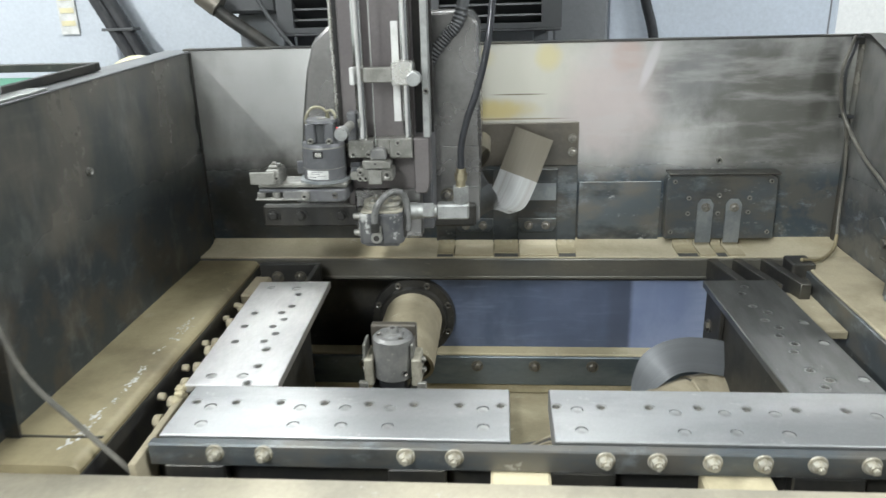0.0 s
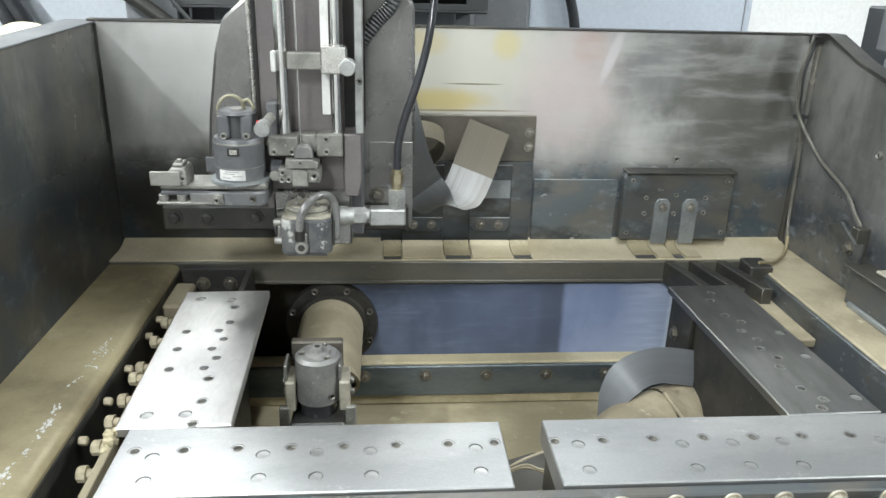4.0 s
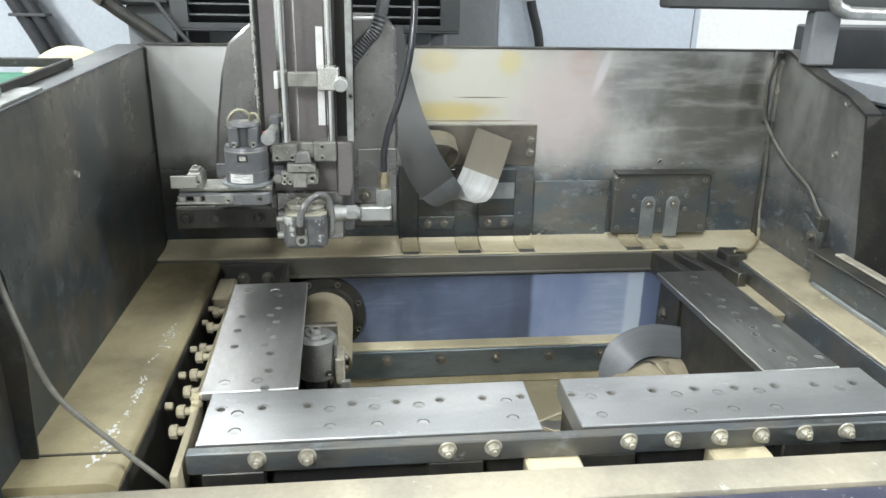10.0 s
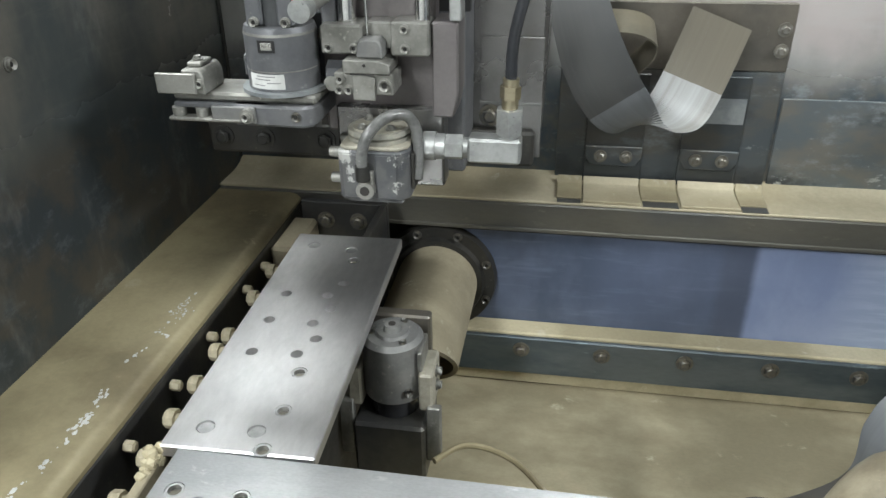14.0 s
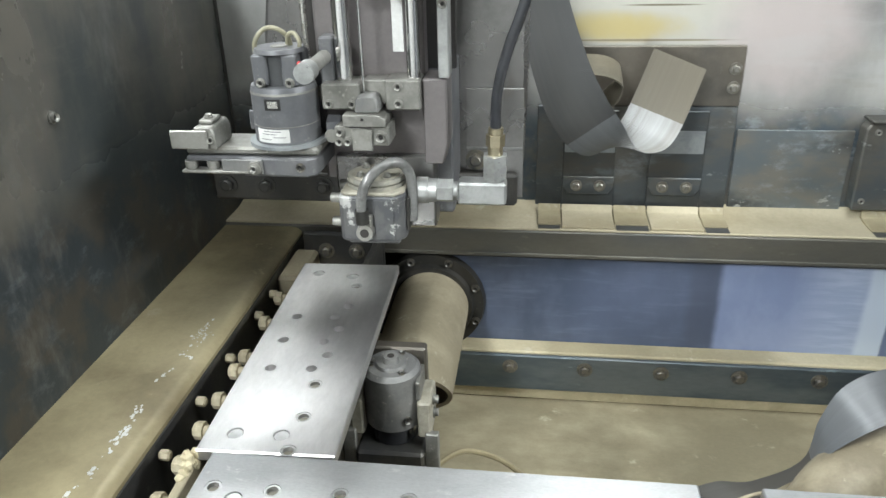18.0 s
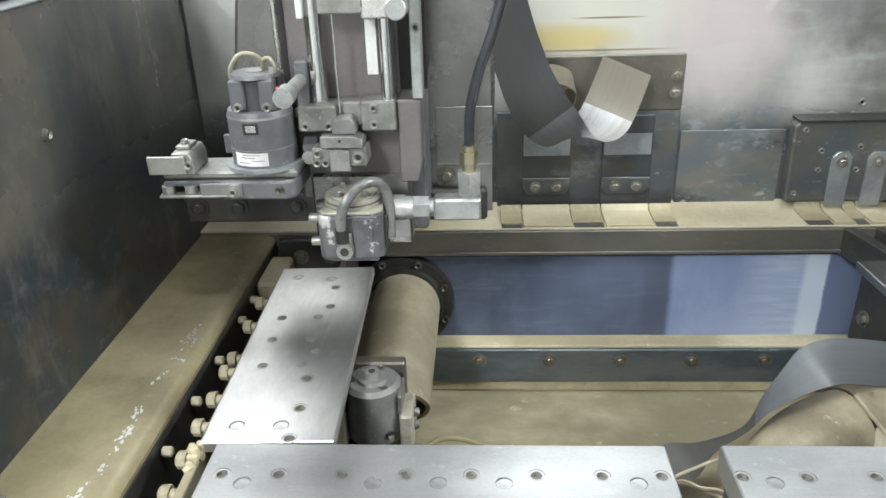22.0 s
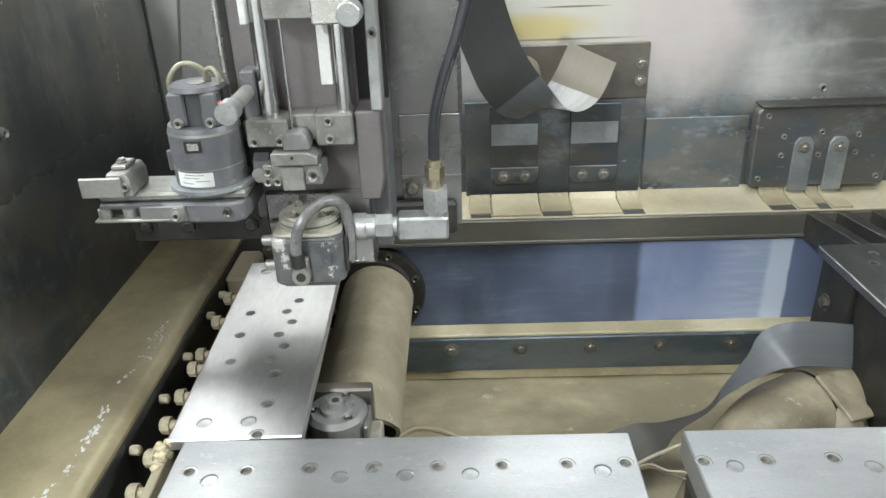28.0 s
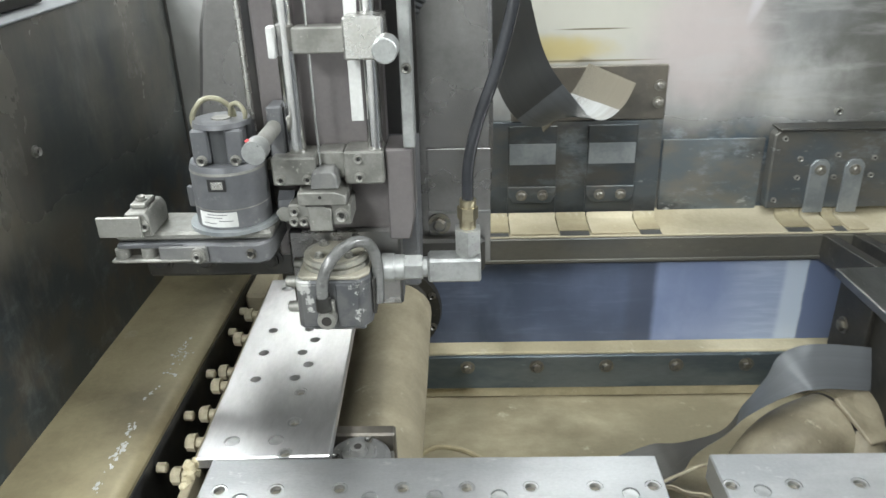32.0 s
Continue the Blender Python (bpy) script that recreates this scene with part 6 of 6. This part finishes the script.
BELT_BACK = [(0.2265, 1.42, 1.155), (0.196, 1.385, 1.092), (0.166, 1.352, 1.076), (0.132, 1.338, 1.090), (0.103, 1.332, 1.130), (0.083, 1.332, 1.178), (0.060, 1.325, 1.250), (0.042, 1.31, 1.330)]
BELT_FORE = [(0.2275, 1.42, 1.160), (0.205, 1.380, 1.140), (0.174, 1.342, 1.126), (0.140, 1.322, 1.136), (0.113, 1.305, 1.165), (0.092, 1.285, 1.210), (0.074, 1.240, 1.265), (0.056, 1.196, 1.335)]
BELT_START = [(0.2325, 1.42, 1.153), (0.198, 1.392, 1.078), (0.176, 1.365, 1.058), (0.150, 1.352, 1.064), (0.122, 1.35, 1.10), (0.108, 1.345, 1.170), (0.100, 1.340, 1.250), (0.095, 1.32, 1.330)]
PIT_WIDE = [(0.0, 0.018, 0.050), (0.0, 0.018, 0.052), (-0.010, 0.026, 0.040), (-0.004, 0.040, 0.012), (0.014, 0.040, -0.010), (0.016, 0.038, -0.012), (0.004, 0.036, 0.022), (0.0, 0.030, 0.036), (0.0, 0.030, 0.036)]
PIT_WIDE_FORE = [(0.0, 0.018, 0.050), (-0.006, 0.030, 0.036), (-0.002, 0.042, -0.003), (0.010, 0.041, -0.016), (0.016, 0.038, -0.020), (0.014, 0.040, -0.010), (0.002, 0.036, 0.024), (0.0, 0.030, 0.036), (0.0, 0.030, 0.036)]
PIT_BACK = [(0.500, 1.175, 0.866), (0.444, 1.168, 0.876), (0.404, 1.165, 0.862), (0.378, 1.16, 0.826), (0.358, 1.15, 0.782), (0.318, 1.14, 0.758), (0.270, 1.12, 0.742), (0.20, 1.10, 0.735), (0.12, 1.08, 0.732)]
PIT_FORE = [(0.500, 1.175, 0.866), (0.420, 1.158, 0.882), (0.382, 1.15, 0.863), (0.353, 1.15, 0.830), (0.332, 1.15, 0.795), (0.296, 1.15, 0.772), (0.255, 1.14, 0.755), (0.19, 1.12, 0.745), (0.12, 1.10, 0.740)]


def along(points, u):
    """Catmull-Rom through the points at u from 0 to 1."""
    k = len(points) - 1
    i = min(int(u * k), k - 1)
    f = u * k - i
    p0, p1, p2, p3 = (Vector(points[min(max(j, 0), k)]) for j in (i - 1, i, i + 1, i + 2))
    return 0.5 * (2 * p1 + (p2 - p0) * f + (2 * p0 - 5 * p1 + 4 * p2 - p3) * f * f + (3 * p1 - p0 - 3 * p2 + p3) * f ** 3)


def upper_belt(u, t):
    fore, start = (-ram_y(t) - 0.046) / 0.114, (0.0098 - table_x(t)) / 0.0975
    a, b, c = along(BELT_BACK, u), along(BELT_FORE, u), along(BELT_START, u)
    return a + (b - a) * fore + (c - a) * start + Vector((table_x(t), 0, 0)), along(BELT_WIDE, u)


def pit_belt(u, t):
    fore = min(-ram_y(t) / 0.0746, 1.1)
    a, b = along(PIT_BACK, u), along(PIT_FORE, u)
    w, wf = along(PIT_WIDE, u), along(PIT_WIDE_FORE, u)
    return a + (b - a) * fore + Vector((table_x(t), 0, 0)), w + (wf - w) * fore


def worn_copy(me):
    bm = B()
    bm.from_mesh(me)
    return bm


def flat_belt(name, base, label, count, length, width, inner, rubber, rubbed=(1.0, 1.0, 1.0)):
    """A belt whose short rigid links follow its curve."""
    t = thing(name, base, label, "belt")
    bm = strip(B(), [(0, 0, -length / 2), (0, 0, 0), (0, 0, length / 2)], [(width, 0, 0)] * 3, 0.0004, 1)
    bm.normal_update()
    for face in bm.faces:
        face.material_index = 1 if inner and face.normal.y > 0.5 else 0
    worn = bm.copy()
    shared = mesh_of("belt_link", bm, rubber, MAT_BELT_IN)
    pale = mesh_of("belt_link", worn, rubber, MAT_WORNBELT_IN)
    smear = mesh_of("belt_link", worn_copy(pale), MAT_WORNBELT, MAT_WORNBELT_IN)
    links = []
    for k in range(count):
        u = k / count
        ob = new("belt_link", pale if rubbed[0] < u < rubbed[1] else smear if rubbed[1] <= u < rubbed[2] else shared)
        ob.parent = t
        links.append(ob)
    return t, links


UPPER = flat_belt("hanging_belt", (0.15, 1.35, 1.08), "grey flat belt looping from the ram to the tank's bracket", 230, 0.0022, 0.066, True, MAT_BELT, (0.155, 0.235, 0.42))
PIT = flat_belt("pit_belt", (0.35, 1.15, 0.75), "grey flat rubber belt bowed over in the pit", 330, 0.0019, 0.050, False, MAT_PITBELT, (-1.0, -1.0, 0.42))


def bracket_curl():
    c = thing("belt_offcut", (0.13, 1.41, 1.13), "small tan curl of belt under the bracket plate", "belt", TABLE)
    part("curl", strip(B(), [(0.085, 1.405, 1.150), (0.118, 1.40, 1.152), (0.142, 1.40, 1.149), (0.158, 1.405, 1.138), (0.156, 1.41, 1.122), (0.146, 1.415, 1.108), (0.138, 1.42, 1.098)], [(0.0, 0.05, 0.014)] * 7, 0.0016, 6), MAT_BELT_IN, c)


bracket_curl()


def even_steps(shape, t, n=80):
    """Turns even lengths along the belt into its parameter."""
    ps = [shape(i / n, t)[0] for i in range(n + 1)]
    run = [0.0]
    for a, b in zip(ps, ps[1:]):
        run.append(run[-1] + (b - a).length)
    return lambda s: float(np.interp(s * run[-1], run, [i / n for i in range(n + 1)]))


def key_links(belt, shape):
    home, links = Matrix.Translation(-base_of(belt[0])), belt[1]
    n = len(links)
    even = [even_steps(shape, t) for t in range(0, 33)]
    for k, ob in enumerate(links):
        u, rows = (k + 0.5) / n, []
        for t in range(0, 33):
            v = even[t](u)
            p, w = shape(v, t)
            d = (shape(min(v + 0.012, 1.0), t)[0] - shape(max(v - 0.012, 0.0), t)[0]).normalized()
            x = (w - d * w.dot(d)).normalized()
            rows.append((t, home @ Matrix.Translation(p) @ Matrix((x, d.cross(x), d)).transposed().to_4x4()))
        walk(ob, rows)


def motions():
    for ob in TABLE:
        base = ob.location.copy()
        walk(ob, [(t, pose(base.x + table_x(t), base.y, base.z)) for t in (0, 2, 4, 6, 8, 9, 9.6, 9.95, 10.3, 12, 32)])
    for ob in RAM:
        base = ob.location.copy()
        walk(ob, [(t, pose(base.x + ram_x(t), base.y + ram_y(t), base.z)) for t in (0, 10, 14.8, 15.15, 15.6, 18, 21, 24, 27, 30, 32)])
    key_links(UPPER, upper_belt)
    key_links(PIT, pit_belt)


motions()
